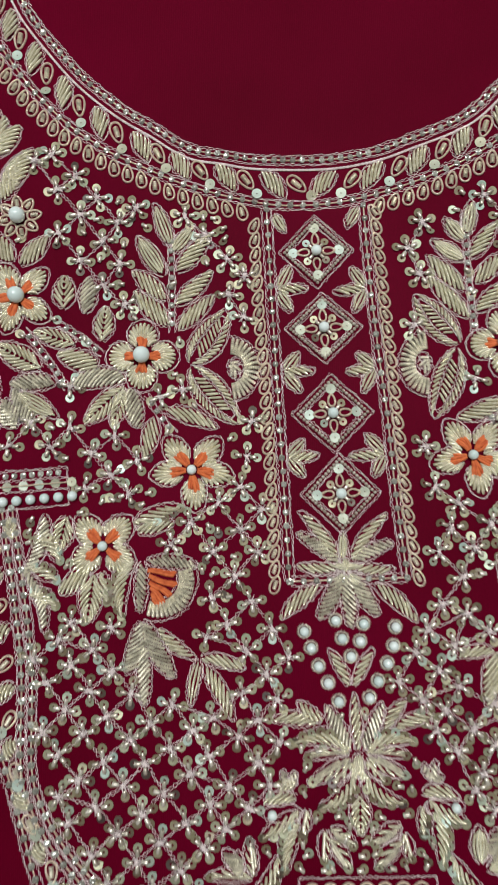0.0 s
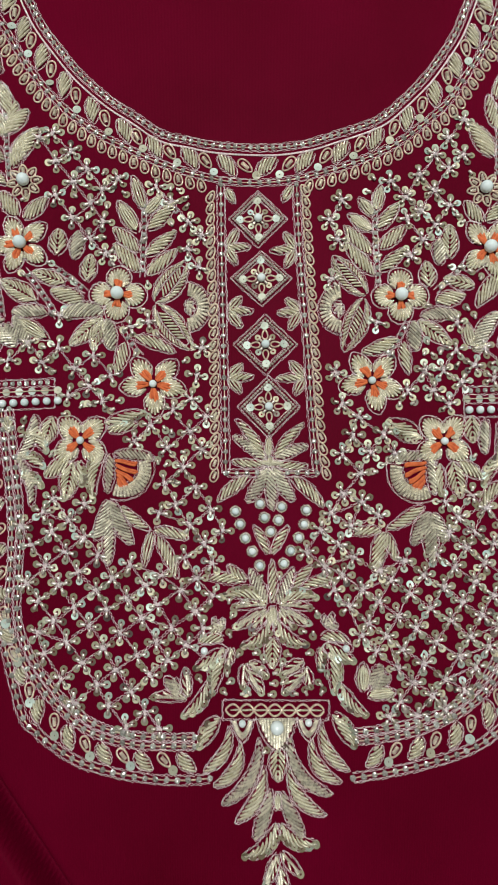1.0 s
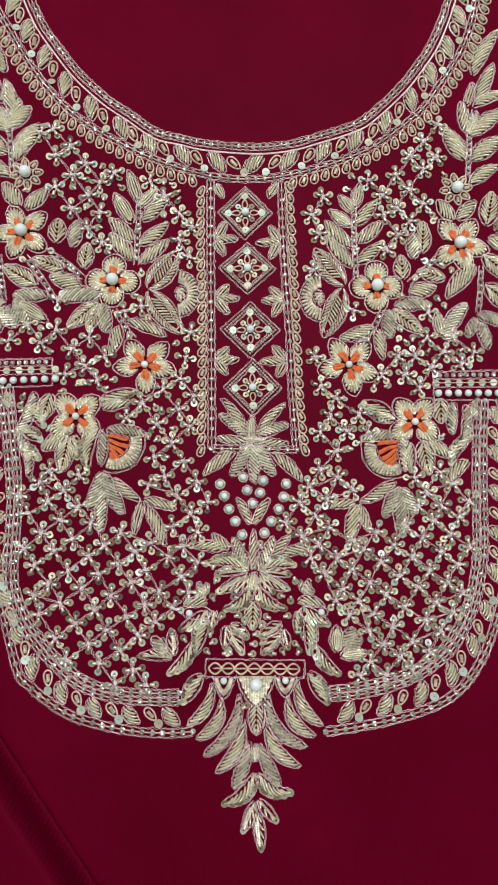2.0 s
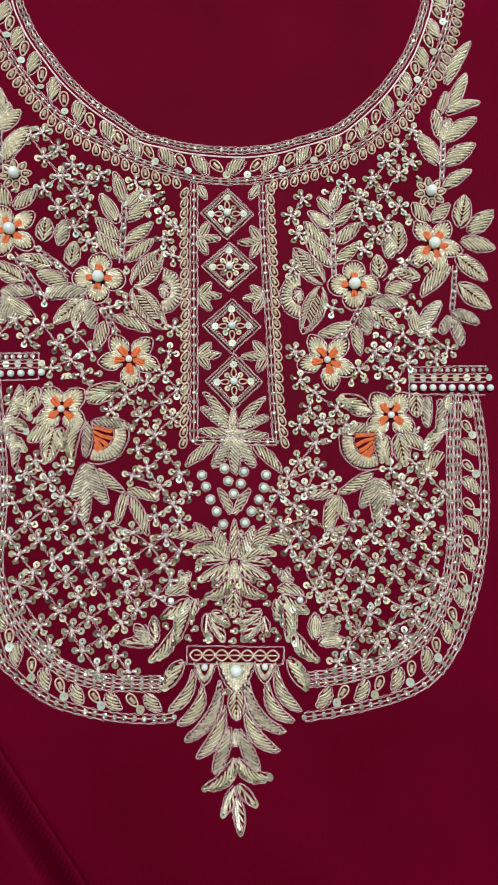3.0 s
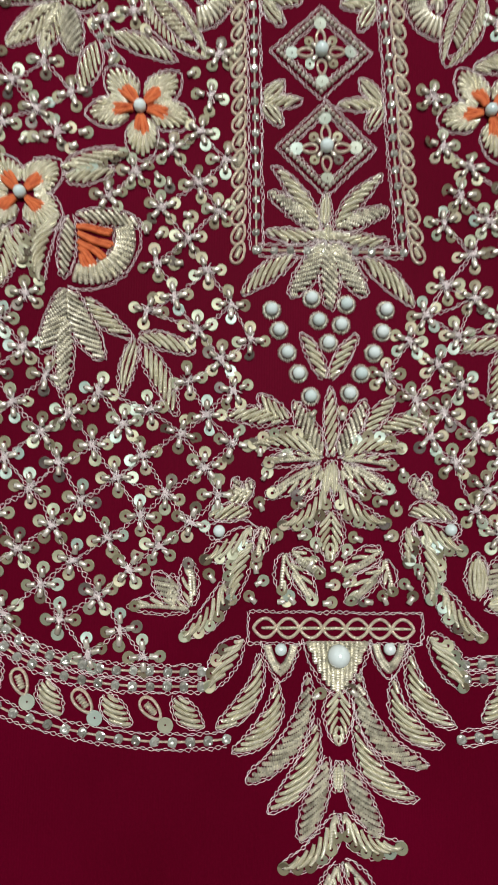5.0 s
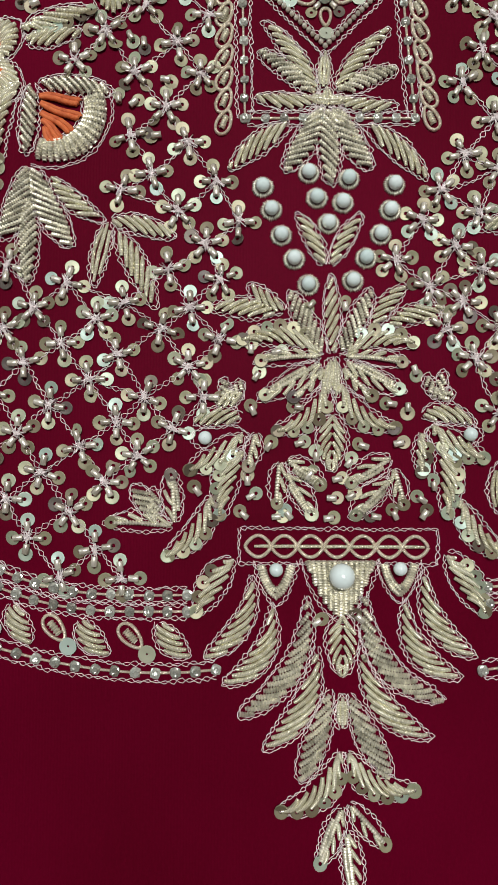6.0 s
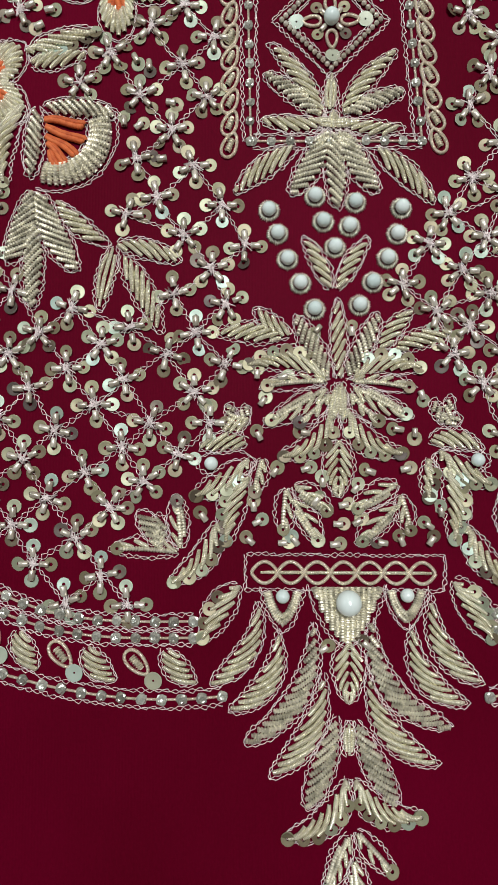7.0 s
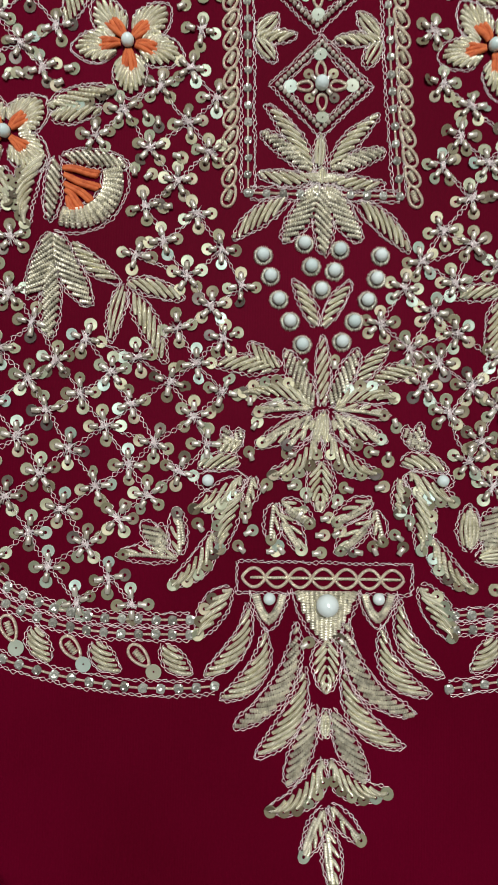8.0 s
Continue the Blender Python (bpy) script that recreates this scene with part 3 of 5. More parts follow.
def half_moon(x, y, side):
    """A D-shaped medallion of crimped rows with a small spray inside."""
    ob = thing("half_moon_motif", x, y, "half-moon of crimped gold rows beside the centre strip", "embroidered motif", "half-moons of the strip")

    def row(k):
        a = -1.45 + 2.9 * k / 16
        c, s = math.cos(a) * side, math.sin(a)
        return [(x - side * 6 + c * r, y + s * r * 1.12, 0.4 + h) for r, h in ((6.5, 0.1), (8.5, 0.9), (10.5, 1.0), (12.5, 0.8), (14.0, 0.1))]

    body = purl_patch(ob, row, 17, 0.9)
    rim = Shape()
    chain(rim, [(x - side * 6 + side * 15 * math.cos(-1.6 + 3.2 * k / 20), y + 16.6 * math.sin(-1.6 + 3.2 * k / 20)) for k in range(21)])
    part("outline", rim, THREAD, body)
    for k in range(3):
        a = math.pi / 2 * (1 - side) + (k - 1) * 0.8
        leaf(ob, x - side * 7, y, x - side * 7 + 7.5 * math.cos(a), y + 7.5 * math.sin(a), 3.6, 0, "c", "bud")


def side_bar(a, b, c, d):
    """A bar at the panel's shoulder: a row of stones, a row of flat sequins on a wire and a row of pearls."""
    ob = thing("side_bar", a[0], a[1], "straight bar of stones, flat sequins and mint-white pearls", "beaded bar", "side bars of the yoke")
    A, B, C, D = (Vector((*p, 0)) for p in (a, b, c, d))

    def line(q):
        return [tuple(A.lerp(D, q))[:2], tuple(B.lerp(C, q))[:2]]

    for q in (0.0, 0.26, 0.55, 1.0):
        part("chain_stitch", chain(Shape(), line(q)), THREAD, ob)
    part("chain_stitch", chain(Shape(), [a, d]), THREAD, ob)
    for p in even(line(0.13), 4.6)[1:]:
        placed("rhinestone", STONE_MESH, ob, p[0], p[1], 0.1, 0, (rnd.gauss(0, 0.1), 0), 0.85)
    wire = Shape()
    wire.tube([(p[0], p[1], 0.9) for p in even(line(0.4), 4)], 0.4, 5)
    part("rail_wire", wire, LOOP, ob)
    for p in even(line(0.4), 8.2)[0:]:
        placed("large_sequin", DISC_MESH, ob, p[0] + 2, p[1], 0.2, 0, (rnd.gauss(0, 0.1), rnd.gauss(0, 0.1)), 0.8)
    for p in even(line(0.77), 6.6):
        pearl(ob, p[0] + 2.5, p[1], 1.05)


def strip_column(line, loops, side):
    """One long edge of the centre strip: stones between chain lines, and a row of slanting wire loops outside."""
    edge = smooth_line(line, 1.0)
    ob = thing("strip_edge", line[0][0], line[0][1], "long beaded edge of the centre strip with slanting wire loops", "beaded border", "edges of the centre strip")
    stone_row(ob, edge, 6.6, 2.5, 0.85)
    run = even(smooth_line(loops, 1.0), 7.6)
    for p in run:
        loop(ob, p[0], p[1], math.pi / 2 - side * 0.42 + rnd.uniform(-0.12, 0.12), 8.6, 4.6)


def strip_foot(ends):
    ob = thing("beaded_edge", ends[0][0], ends[0][1], "short beaded edge closing the centre strip", "beaded border")
    stone_row(ob, ends, 6.2, 2.3, 0.85)


def looped_band(a, b, c, d):
    """A narrow band framed in chain stitch, with interlaced loops of gold wire."""
    ob = thing("looped_band", a[0], a[1], "narrow band of interlaced gold wire loops framed in chain stitch", "embroidered band")
    for p, q in ((a, b), (b, c), (c, d), (d, a)):
        part("chain_stitch", chain(Shape(), [p, q]), THREAD, ob)
    A, B, C, D = (Vector((*p, 0)) for p in (a, b, c, d))
    p0, p1 = A.lerp(D, 0.5), B.lerp(C, 0.5)
    p0, p1 = p0.lerp(p1, 0.03), p0.lerp(p1, 0.95)
    along = p1 - p0
    across = Vector((-along.y, along.x, 0)).normalized()
    for sign in (1, -1):
        wire = Shape()
        pts = []
        for k in range(113):
            u = k / 112
            w = sign * 3.4 * math.copysign(abs(math.sin(u * 7 * math.pi)) ** 0.75, math.sin(u * 7 * math.pi))
            p = p0 + along * u + across * w
            pts.append((p.x, p.y, 0.75 + 0.35 * sign * math.cos(u * 7 * math.pi)))
        wire.tube(pts, 0.62, 6, taper=False)
        part("looped_wire", wire, LOOP, ob, "smooth pinkish gold wire")
    core = Shape()
    core.tube([tuple(p0 + along * (0.05 + 0.93 * k / 20))[:2] + (0.7 + 0.25 * math.cos(k * 2.2),) for k in range(21)], 0.6, 6)
    part("core_wire", core, GOLD, ob)


def shield(x, y, wide, tall, bead):
    """A hanging shield of crimped wire with a pearl at its head."""
    ob = thing("pearl_shield", x, y, "pointed shield of crimped gold wire with a pearl", "embroidered motif", "pearl shields of the tassel motif")
    n = max(7, int(wide / 1.7))

    def reach(s):
        return tall * (1 - abs(s) ** 1.6) ** 0.75

    if wide > 15:
        def row(k):
            s = -0.92 + 1.84 * k / (n - 1)
            low = reach(s)
            return [(x + s * wide / 2 * (1 - 0.12 * q), y - low * q, 0.4 + 1.1 * math.sin(math.pi * (0.1 + 0.8 * q))) for q in (0.0, 0.25, 0.5, 0.75, 0.97)]
        body = purl_patch(ob, row, n, 0.95)
    else:
        def row(k):
            q = 0.68 + 0.16 * k
            return [(x + s * wide / 2 * q, y - reach(s) * q, 0.8) for s in (-0.98, -0.75, -0.4, 0.0, 0.4, 0.75, 0.98)]
        body = purl_patch(ob, row, 2, 0.85)
    rim = Shape()
    chain(rim, [(x - wide / 2 * 1.06, y + 0.5)] + [(x + s * wide / 2 * 1.08, y - reach(s) * 1.07) for s in [-1 + k / 12 for k in range(25)]] + [(x + wide / 2 * 1.06, y + 0.5)])
    part("outline", rim, THREAD, body)
    pearl(ob, x, y - (4.5 if wide > 15 else 2.2), bead).location.z = (0.9 if wide > 15 else 0.2) * MM


neck_inner = smooth_line([(-168.7, 338.9), (-165.0, 325.4), (-159.8, 313.6), (-154.3, 303.2), (-144.1, 288.7), (-127.8, 268.2), (-107.9, 250.0), (-90.2, 238.0), (-72.6, 226.1), (-55.2, 221.9), (-35.9, 218.1), (-1.8, 216.5), (22.7, 219.8), (41.2, 225.7), (59.8, 232.0), (72.2, 238.1), (84.9, 249.2), (97.6, 262.2), (106.2, 272.9), (119.4, 292.5), (126.1, 306.5), (133.0, 325.4), (136.8, 339.6), (139.5, 356.2)], 1.0)
neck_outer = smooth_line([(-201.1, 342.6), (-193.2, 325.7), (-185.9, 312.4), (-176.3, 296.6), (-169.1, 284.2), (-156.8, 265.7), (-146.6, 253.5), (-134.6, 241.4), (-122.8, 232.2), (-111.0, 224.3), (-95.4, 216.4), (-79.9, 208.6), (-64.4, 202.7), (-45.2, 197.0), (-26.0, 193.2), (-1.2, 193.1), (22.7, 197.2), (43.1, 203.0), (63.7, 211.0), (80.3, 219.4), (97.1, 231.8), (114.1, 247.0), (124.9, 262.2), (136.0, 279.4), (144.9, 295.7), (152.0, 316.8), (156.2, 338.0), (158.1, 357.0)], 1.0)
def ribbon(inner, outer, gap):
    """Even points along one line, each with the nearest point of the other line."""
    return [(a, min(outer, key=lambda q: math.dist(a, q))) for a in even(inner, gap)[1:-1]]


neck = thing("neckline_border", neck_inner[0][0], neck_inner[0][1], "curved neckline border of stones, bullion leaves and chain stitch", "beaded border")
stone_row(neck, neck_inner, 4.9, 2.4, 0.85)
rope(neck, offset(neck_inner, -5.2))
stone_row(neck, neck_outer, 6.3, 2.3, 0.85)
pairs = ribbon(neck_inner, neck_outer, 11.6)
for k, (a, b) in enumerate(pairs):
    ux, uy = b[0] - a[0], b[1] - a[1]
    d = math.hypot(ux, uy)
    ux, uy = ux / d, uy / d
    side = 1 if (a[0] + b[0]) / 2 < -10 else -1
    tx, ty = uy * side, -ux * side
    x0, y0 = a[0] + ux * (d * 0.32) + tx * 7.0, a[1] + uy * (d * 0.32) + ty * 7.0
    x1, y1 = a[0] + ux * (d * 0.84) - tx * 7.0, a[1] + uy * (d * 0.84) - ty * 7.0
    if k % 2 == 0:
        leaf(neck, x0, y0, x1, y1, 8.6, 0.06 * side, "d")
    else:
        loop(neck, (x0 * 0.6 + x1 * 0.4), (y0 * 0.6 + y1 * 0.4), math.atan2(y1 - y0, x1 - x0), 11.5, 6.0)
        placed("large_sequin", DISC_MESH, neck, x1 * 0.92 + x0 * 0.08, y1 * 0.92 + y0 * 0.08, 0.5, rnd.uniform(0, 6), (rnd.gauss(0, 0.12), rnd.gauss(0, 0.12)), 0.9)
ring = even(offset(neck_outer, -6.6), 7.9)
for k, (p, n) in enumerate(zip(ring, normals(ring))):
    if abs(p[0] + 10) < 31:
        continue
    lean = 0.55 if p[0] < -10 else -0.55
    loop(neck, p[0], p[1], math.atan2(n[1], n[0]) + lean + rnd.uniform(-0.1, 0.1), 8.8, 5.2)
hem_right = smooth_line([(164.0, 40.7), (167.3, 23.2), (169.5, -0.4), (169.9, -27.5), (169.0, -50.4), (166.2, -71.2), (161.5, -91.7), (154.9, -113.8), (143.5, -137.3), (127.1, -154.8), (104.5, -165.1), (78.4, -171.7), (60.0, -175.1), (45.3, -177.2)], 1.0)
hem_left = smooth_line([(-183.1, 46.1), (-185.3, 29.2), (-185.7, 6.1), (-183.7, -20.8), (-180.5, -43.7), (-175.4, -64.7), (-168.3, -85.7), (-153.3, -138.6), (-143.7, -150.4), (-132.5, -159.1), (-117.8, -167.8), (-103.3, -172.3), (-88.8, -175.5), (-70.8, -177.9), (-52.8, -178.3), (-39.8, -177.3)], 1.0)
inset_right = smooth_line([(151.2, 38.9), (149.0, -0.6), (148.4, -39.2), (148.0, -61.9), (144.5, -84.4), (138.6, -102.8), (131.3, -116.7), (122.3, -127.6), (110.8, -136.6), (97.5, -143.4), (82.5, -148.4), (63.9, -152.0), (47.3, -153.7)], 1.0)
inset_left = smooth_line([(-169.1, 43.8), (-163.7, 4.8), (-159.7, -33.7), (-160.2, -78.6), (-155.9, -96.7), (-147.5, -112.8), (-137.8, -125.2), (-126.4, -136.8), (-115.2, -145.6), (-104.1, -150.8), (-89.6, -154.7), (-71.5, -156.4), (-49.0, -156.4)], 1.0)
def panel_border(hem, inset, turn):
    """The curved edge of the panel: stones outside, a row of leaves, and two rows of stones inside."""
    ob = thing("panel_border", hem[0][0], hem[0][1], "wide curved border of stones, bullion leaves and wire loops", "beaded border", "lower borders of the yoke")
    stone_row(ob, hem, 6.4, 2.7, 0.95)
    stone_row(ob, offset(inset, -2.6 * turn), 6.2, 2.2, 0.95)
    stone_row(ob, offset(inset, 2.6 * turn), 6.2, 2.2, 0.95)
    for k, (a, b) in enumerate(ribbon(hem, inset, 13.2)):
        ux, uy = b[0] - a[0], b[1] - a[1]
        d = math.hypot(ux, uy)
        ux, uy = ux / d, uy / d
        tx, ty = -uy * turn, ux * turn
        foot, tip = (d - 6.0), 5.0
        x0, y0 = a[0] + ux * foot - tx * 5.2, a[1] + uy * foot - ty * 5.2
        x1, y1 = a[0] + ux * tip + tx * 5.2, a[1] + uy * tip + ty * 5.2
        if k % 2 == 0:
            leaf(ob, x0, y0, x1, y1, 7.2, 0.1 * turn, "d")
        else:
            loop(ob, (x0 + x1) / 2 + (x0 - x1) * 0.1, (y0 + y1) / 2 + (y0 - y1) * 0.1, math.atan2(y1 - y0, x1 - x0), 9.6, 5.2)
            placed("large_sequin", DISC_MESH, ob, x1 * 0.92 + x0 * 0.08, y1 * 0.92 + y0 * 0.08, 0.6, rnd.uniform(0, 6), (rnd.gauss(0, 0.15), rnd.gauss(0, 0.15)), 0.95)


panel_border(hem_right, inset_right, 1)
panel_border(hem_left, inset_left, -1)
side_bar((118.6, 57.8), (174.2, 60.0), (172.8, 39.0), (119.1, 38.6))
side_bar((-138.8, 63.6), (-187.4, 61.6), (-186.5, 42.2), (-138.1, 44.9))
strip_column([(-34.4, 191.3), (-33.9, 156.2), (-33.1, 118.7), (-32.3, 81.9), (-31.5, 45.8), (-30.7, 3.9)], [(-41.0, 182.9), (-40.5, 144.9), (-38.8, 103.9), (-38.0, 67.4), (-37.5, 31.5), (-37.7, 2.5)], 1)
strip_column([(14.9, 191.3), (16.0, 156.2), (18.2, 118.7), (21.1, 81.9), (22.8, 45.7), (26.2, 3.8)], [(20.3, 187.4), (22.4, 144.9), (24.5, 103.9), (26.3, 67.3), (28.3, 31.4), (31.5, 3.8)], -1)
strip_foot([(-30.0, 3.9), (26.2, 3.8)])
diamond(-10.2, 168.0, 19.0, 19.3)
diamond(-8.2, 128.4, 19.7, 18.3)
diamond(-5.8, 85.2, 20.4, 19.7)
diamond(-3.8, 45.4, 19.7, 20.0)
s = sprig(-30.3, 148.7, "three-leaved gold sprig beside a diamond of the centre strip", "small sprigs of the strip")
leaf(s, -30.3, 148.7, -23.0, 161.9, 5.3, 0, "h")
leaf(s, -30.3, 148.7, -14.6, 149.4, 4.9, 0, "d")
leaf(s, -30.3, 147.9, -23.7, 137.4, 5.3, 0, "h")
s = sprig(13.4, 148.6, "three-leaved gold sprig beside a diamond of the centre strip", "small sprigs of the strip")
leaf(s, 13.4, 148.6, 6.5, 159.2, 5.3, 0, "h")
leaf(s, 13.4, 148.3, -2.6, 146.4, 4.9, 0, "d")
leaf(s, 13.4, 147.5, 7.1, 135.5, 5.3, 0, "h")
s = sprig(-29.1, 106.9, "three-leaved gold sprig beside a diamond of the centre strip", "small sprigs of the strip")
leaf(s, -29.1, 106.9, -20.8, 116.9, 5.3, 0, "h")
leaf(s, -29.1, 106.9, -12.9, 106.9, 4.9, 0, "d")
leaf(s, -29.1, 106.5, -20.8, 95.8, 5.3, 0, "h")
s = sprig(15.9, 107.6, "three-leaved gold sprig beside a diamond of the centre strip", "small sprigs of the strip")
leaf(s, 15.9, 107.6, 7.0, 115.0, 5.3, 0, "h")
leaf(s, 15.9, 107.2, 1.5, 105.4, 4.9, 0, "d")
leaf(s, 15.9, 106.5, 9.3, 94.7, 5.3, 0, "h")
s = sprig(-28.7, 64.5, "three-leaved gold sprig beside a diamond of the centre strip", "small sprigs of the strip")
leaf(s, -28.7, 64.5, -20.1, 72.8, 5.3, 0, "h")
leaf(s, -28.7, 64.1, -13.0, 64.5, 4.9, 0, "d")
leaf(s, -28.7, 63.8, -20.9, 54.0, 5.3, 0, "h")
s = sprig(18.4, 64.4, "three-leaved gold sprig beside a diamond of the centre strip", "small sprigs of the strip")
leaf(s, 18.4, 64.4, 9.2, 74.6, 5.3, 0, "h")
leaf(s, 18.4, 64.1, 0.5, 63.4, 4.9, 0, "d")
leaf(s, 18.4, 63.7, 12.6, 52.9, 5.3, 0, "h")
s = sprig(-31.1, 188.6, "small gold leaf in the top corner of the strip")
leaf(s, -31.1, 188.6, -25.2, 178.3, 4.9, 0, "h")
s = sprig(12.3, 190.5, "small gold leaf in the top corner of the strip")
leaf(s, 12.3, 190.5, 5.6, 179.8, 4.9, 0, "h")
s = sprig(-6.7, 12.2, "large gold lotus of bullion leaves closing the centre strip")
leaf(s, -6.7, 12.2, -24.7, 38.0, 5.7, -0.05, "d")
leaf(s, -7.2, 11.4, -26.4, 27.0, 5.7, -0.05, "c")
leaf(s, -6.7, 9.9, -27.4, 11.5, 5.3, 0.05, "d")
leaf(s, -0.3, 13.2, 18.2, 34.8, 5.7, 0.05, "d")
leaf(s, 0.5, 12.2, 20.7, 20.7, 6.0, 0.05, "c")
leaf(s, 0.5, 9.8, 21.0, 8.3, 4.9, -0.05, "d")
leaf(s, -5.3, 7.5, -17.8, -14.3, 7.9, 0.05, "c")
leaf(s, -3.0, 7.4, -2.0, -19.5, 7.2, 0, "c")
leaf(s, 0.1, 7.4, 11.7, -14.0, 7.9, -0.05, "c")
leaf(s, -15.4, 1.9, -36.1, -14.2, 6.8, -0.05, "d")
leaf(s, 10.1, 1.2, 29.9, -17.6, 6.8, 0.05, "d")
leaf(s, -4.5, 13.4, -3.7, 27.4, 3.8, 0, "h")
leaf(s, -3.2, 7.4, -3.2, 14.6, 3.4, 0, "h")
leaf(s, -2.6, 9.8, -9.6, 10.7, 2.6, 0, "h")
leaf(s, -3.8, 9.8, 4.0, 10.2, 2.6, 0, "h")
leaf(s, -4.6, 7.1, -8.5, 0.7, 2.6, 0, "h")
leaf(s, -1.5, 7.0, 2.8, 0.7, 2.6, 0, "h")
ringed_pearl(-24.7, -19.8)
ringed_pearl(-21.8, -27.6)
ringed_pearl(-18.6, -36.2)
ringed_pearl(-14.4, -44.2)
ringed_pearl(-9.8, -52.8)
ringed_pearl(19.0, -19.1)
ringed_pearl(17.5, -27.8)
ringed_pearl(14.2, -35.9)
ringed_pearl(9.3, -43.9)
ringed_pearl(4.9, -51.5)
ringed_pearl(-9.5, -15.1)
ringed_pearl(3.8, -17.1)
ringed_pearl(-6.8, -23.6)
ringed_pearl(1.8, -25.2)
ringed_pearl(-3.0, -32.2)
s = sprig(-4.5, -46.0, "pair of gold bullion leaves between the ringed pearls")
leaf(s, -4.5, -46.0, -13.4, -28.4, 4.9, -0.03, "d")
leaf(s, -2.2, -46.0, 8.3, -28.5, 4.9, 0.03, "d")
s = sprig(-2.0, -77.5, "broad gold palmette of bullion leaves and sequins")
leaf(s, -4.2, -75.5, -15.6, -54.6, 6.6, 0.03, "c")
leaf(s, -1.9, -75.5, -2.1, -49.0, 5.0, 0, "d")
leaf(s, -0.2, -75.5, 10.8, -53.9, 6.2, -0.03, "c")
leaf(s, -17.9, -61.5, -29.7, -52.1, 5.5, 0.05, "d")
leaf(s, -20.5, -62.1, -42.3, -60.6, 6.2, -0.05, "d")
leaf(s, 11.2, -66.0, 22.6, -52.8, 5.5, 0.04, "d")
leaf(s, 16.2, -65.6, 35.0, -60.7, 5.9, 0.04, "d")
leaf(s, -6.0, -75.0, -32.5, -72.3, 8.0, -0.17, "s")
leaf(s, -5.5, -76.5, -28.0, -78.7, 5.2, -0.06, "m")
leaf(s, -5.8, -78.6, -26.6, -90.5, 6.8, 0.04, "m")
leaf(s, -5.0, -80.4, -16.3, -91.0, 4.4, 0.06, "m")
leaf(s, 2.5, -74.9, 25.3, -73.3, 8.0, 0.17, "s")
leaf(s, 1.8, -76.5, 23.3, -79.3, 5.2, 0.06, "m")
leaf(s, 2.4, -78.2, 22.1, -88.3, 6.8, -0.04, "m")
leaf(s, 1.6, -80.2, 12.2, -90.5, 4.4, -0.06, "m")
leaf(s, -3.5, -85.5, -21.7, -100.5, 7.6, 0.2, "s")
leaf(s, 0.2, -85.5, 19.7, -99.4, 7.6, -0.2, "s")
leaf(s, -2.1, -95.5, -2.6, -114.1, 9.4, 0, "v")
leaf(s, -2.4, -77.0, -5.4, -91.0, 2.8, 0.03, "h")
leaf(s, -1.2, -76.5, -0.7, -90.3, 2.4, 0, "h")
s = sprig(27.5, -97.5, "gold and sequin leaf spray beside the palmette")
leaf(s, 29.7, -99.4, 47.8, -109.4, 8.5, -0.08, "s")
leaf(s, 33.0, -105.0, 33.7, -128.6, 8.0, 0.1, "s")
leaf(s, 27.0, -95.5, 44.7, -98.9, 6.0, 0.1, "d")
leaf(s, 26.9, -101.6, 26.2, -114.9, 5.0, 0.02, "s")
s = sprig(-29.9, -98.5, "gold and sequin leaf spray beside the palmette")
leaf(s, -30.8, -102.2, -49.7, -113.3, 8.5, 0.08, "s")
leaf(s, -31.4, -107.2, -38.0, -129.3, 8.0, -0.1, "s")
leaf(s, -31.9, -96.1, -47.5, -98.3, 6.0, -0.05, "d")
leaf(s, -26.9, -101.7, -29.7, -113.9, 5.0, 0.02, "m")
s = sprig(-35.6, -91.6, "tiny purl sprig beside the palmette", "tiny purl sprigs")
leaf(s, -35.8, -91.6, -38.1, -83.8, 3.4, 0, "c")
leaf(s, -35.3, -91.6, -31.4, -84.3, 3.6, 0, "c")
leaf(s, -39.7, -92.4, -31.0, -88.5, 5.0, 0, "d")
s = sprig(32.1, -90.5, "tiny purl sprig beside the palmette", "tiny purl sprigs")
leaf(s, 32.1, -90.5, 28.3, -82.7, 3.4, 0, "c")
leaf(s, 32.1, -90.5, 34.4, -81.0, 3.4, 0, "c")
leaf(s, 32.1, -91.1, 37.6, -87.7, 3.4, 0, "c")
lone_pearl(42.2, -102.1, 0.95)
lone_pearl(-43.4, -103.3, 0.95)
s = sprig(-19.1, -111.0, "low gold bullion leaves above the looped band")
leaf(s, -19.1, -111.0, -20.3, -126.3, 5.9, 0.02, "m")
leaf(s, -16.9, -110.4, -4.9, -119.7, 6.2, 0.05, "m")
leaf(s, -17.3, -114.6, -8.2, -129.9, 6.2, 0.05, "m")
s = sprig(16.8, -109.8, "low gold bullion leaves above the looped band")
leaf(s, 16.8, -109.8, 2.1, -119.0, 6.8, -0.05, "m")
leaf(s, 16.7, -116.8, 3.8, -129.9, 6.8, -0.05, "m")
leaf(s, 17.5, -113.1, 21.0, -126.3, 5.5, -0.02, "m")
s = sprig(-41.1, -122.3, "curved sequin leaf at the corner of the looped band")
leaf(s, -41.1, -122.3, -57.1, -141.4, 7.5, 0.14, "s")
s = sprig(38.5, -123.1, "curved sequin leaf at the corner of the looped band")
leaf(s, 38.5, -123.1, 55.1, -141.2, 7.5, -0.14, "s")
s = sprig(-53.2, -130.6, "outlined gold leaf spray above the border")
leaf(s, -53.2, -130.6, -54.7, -113.2, 6.2, 0.02, "m")
leaf(s, -59.0, -129.2, -67.0, -118.5, 5.8, 0, "c")
leaf(s, -60.0, -130.6, -60.2, -119.4, 4.8, 0, "c")
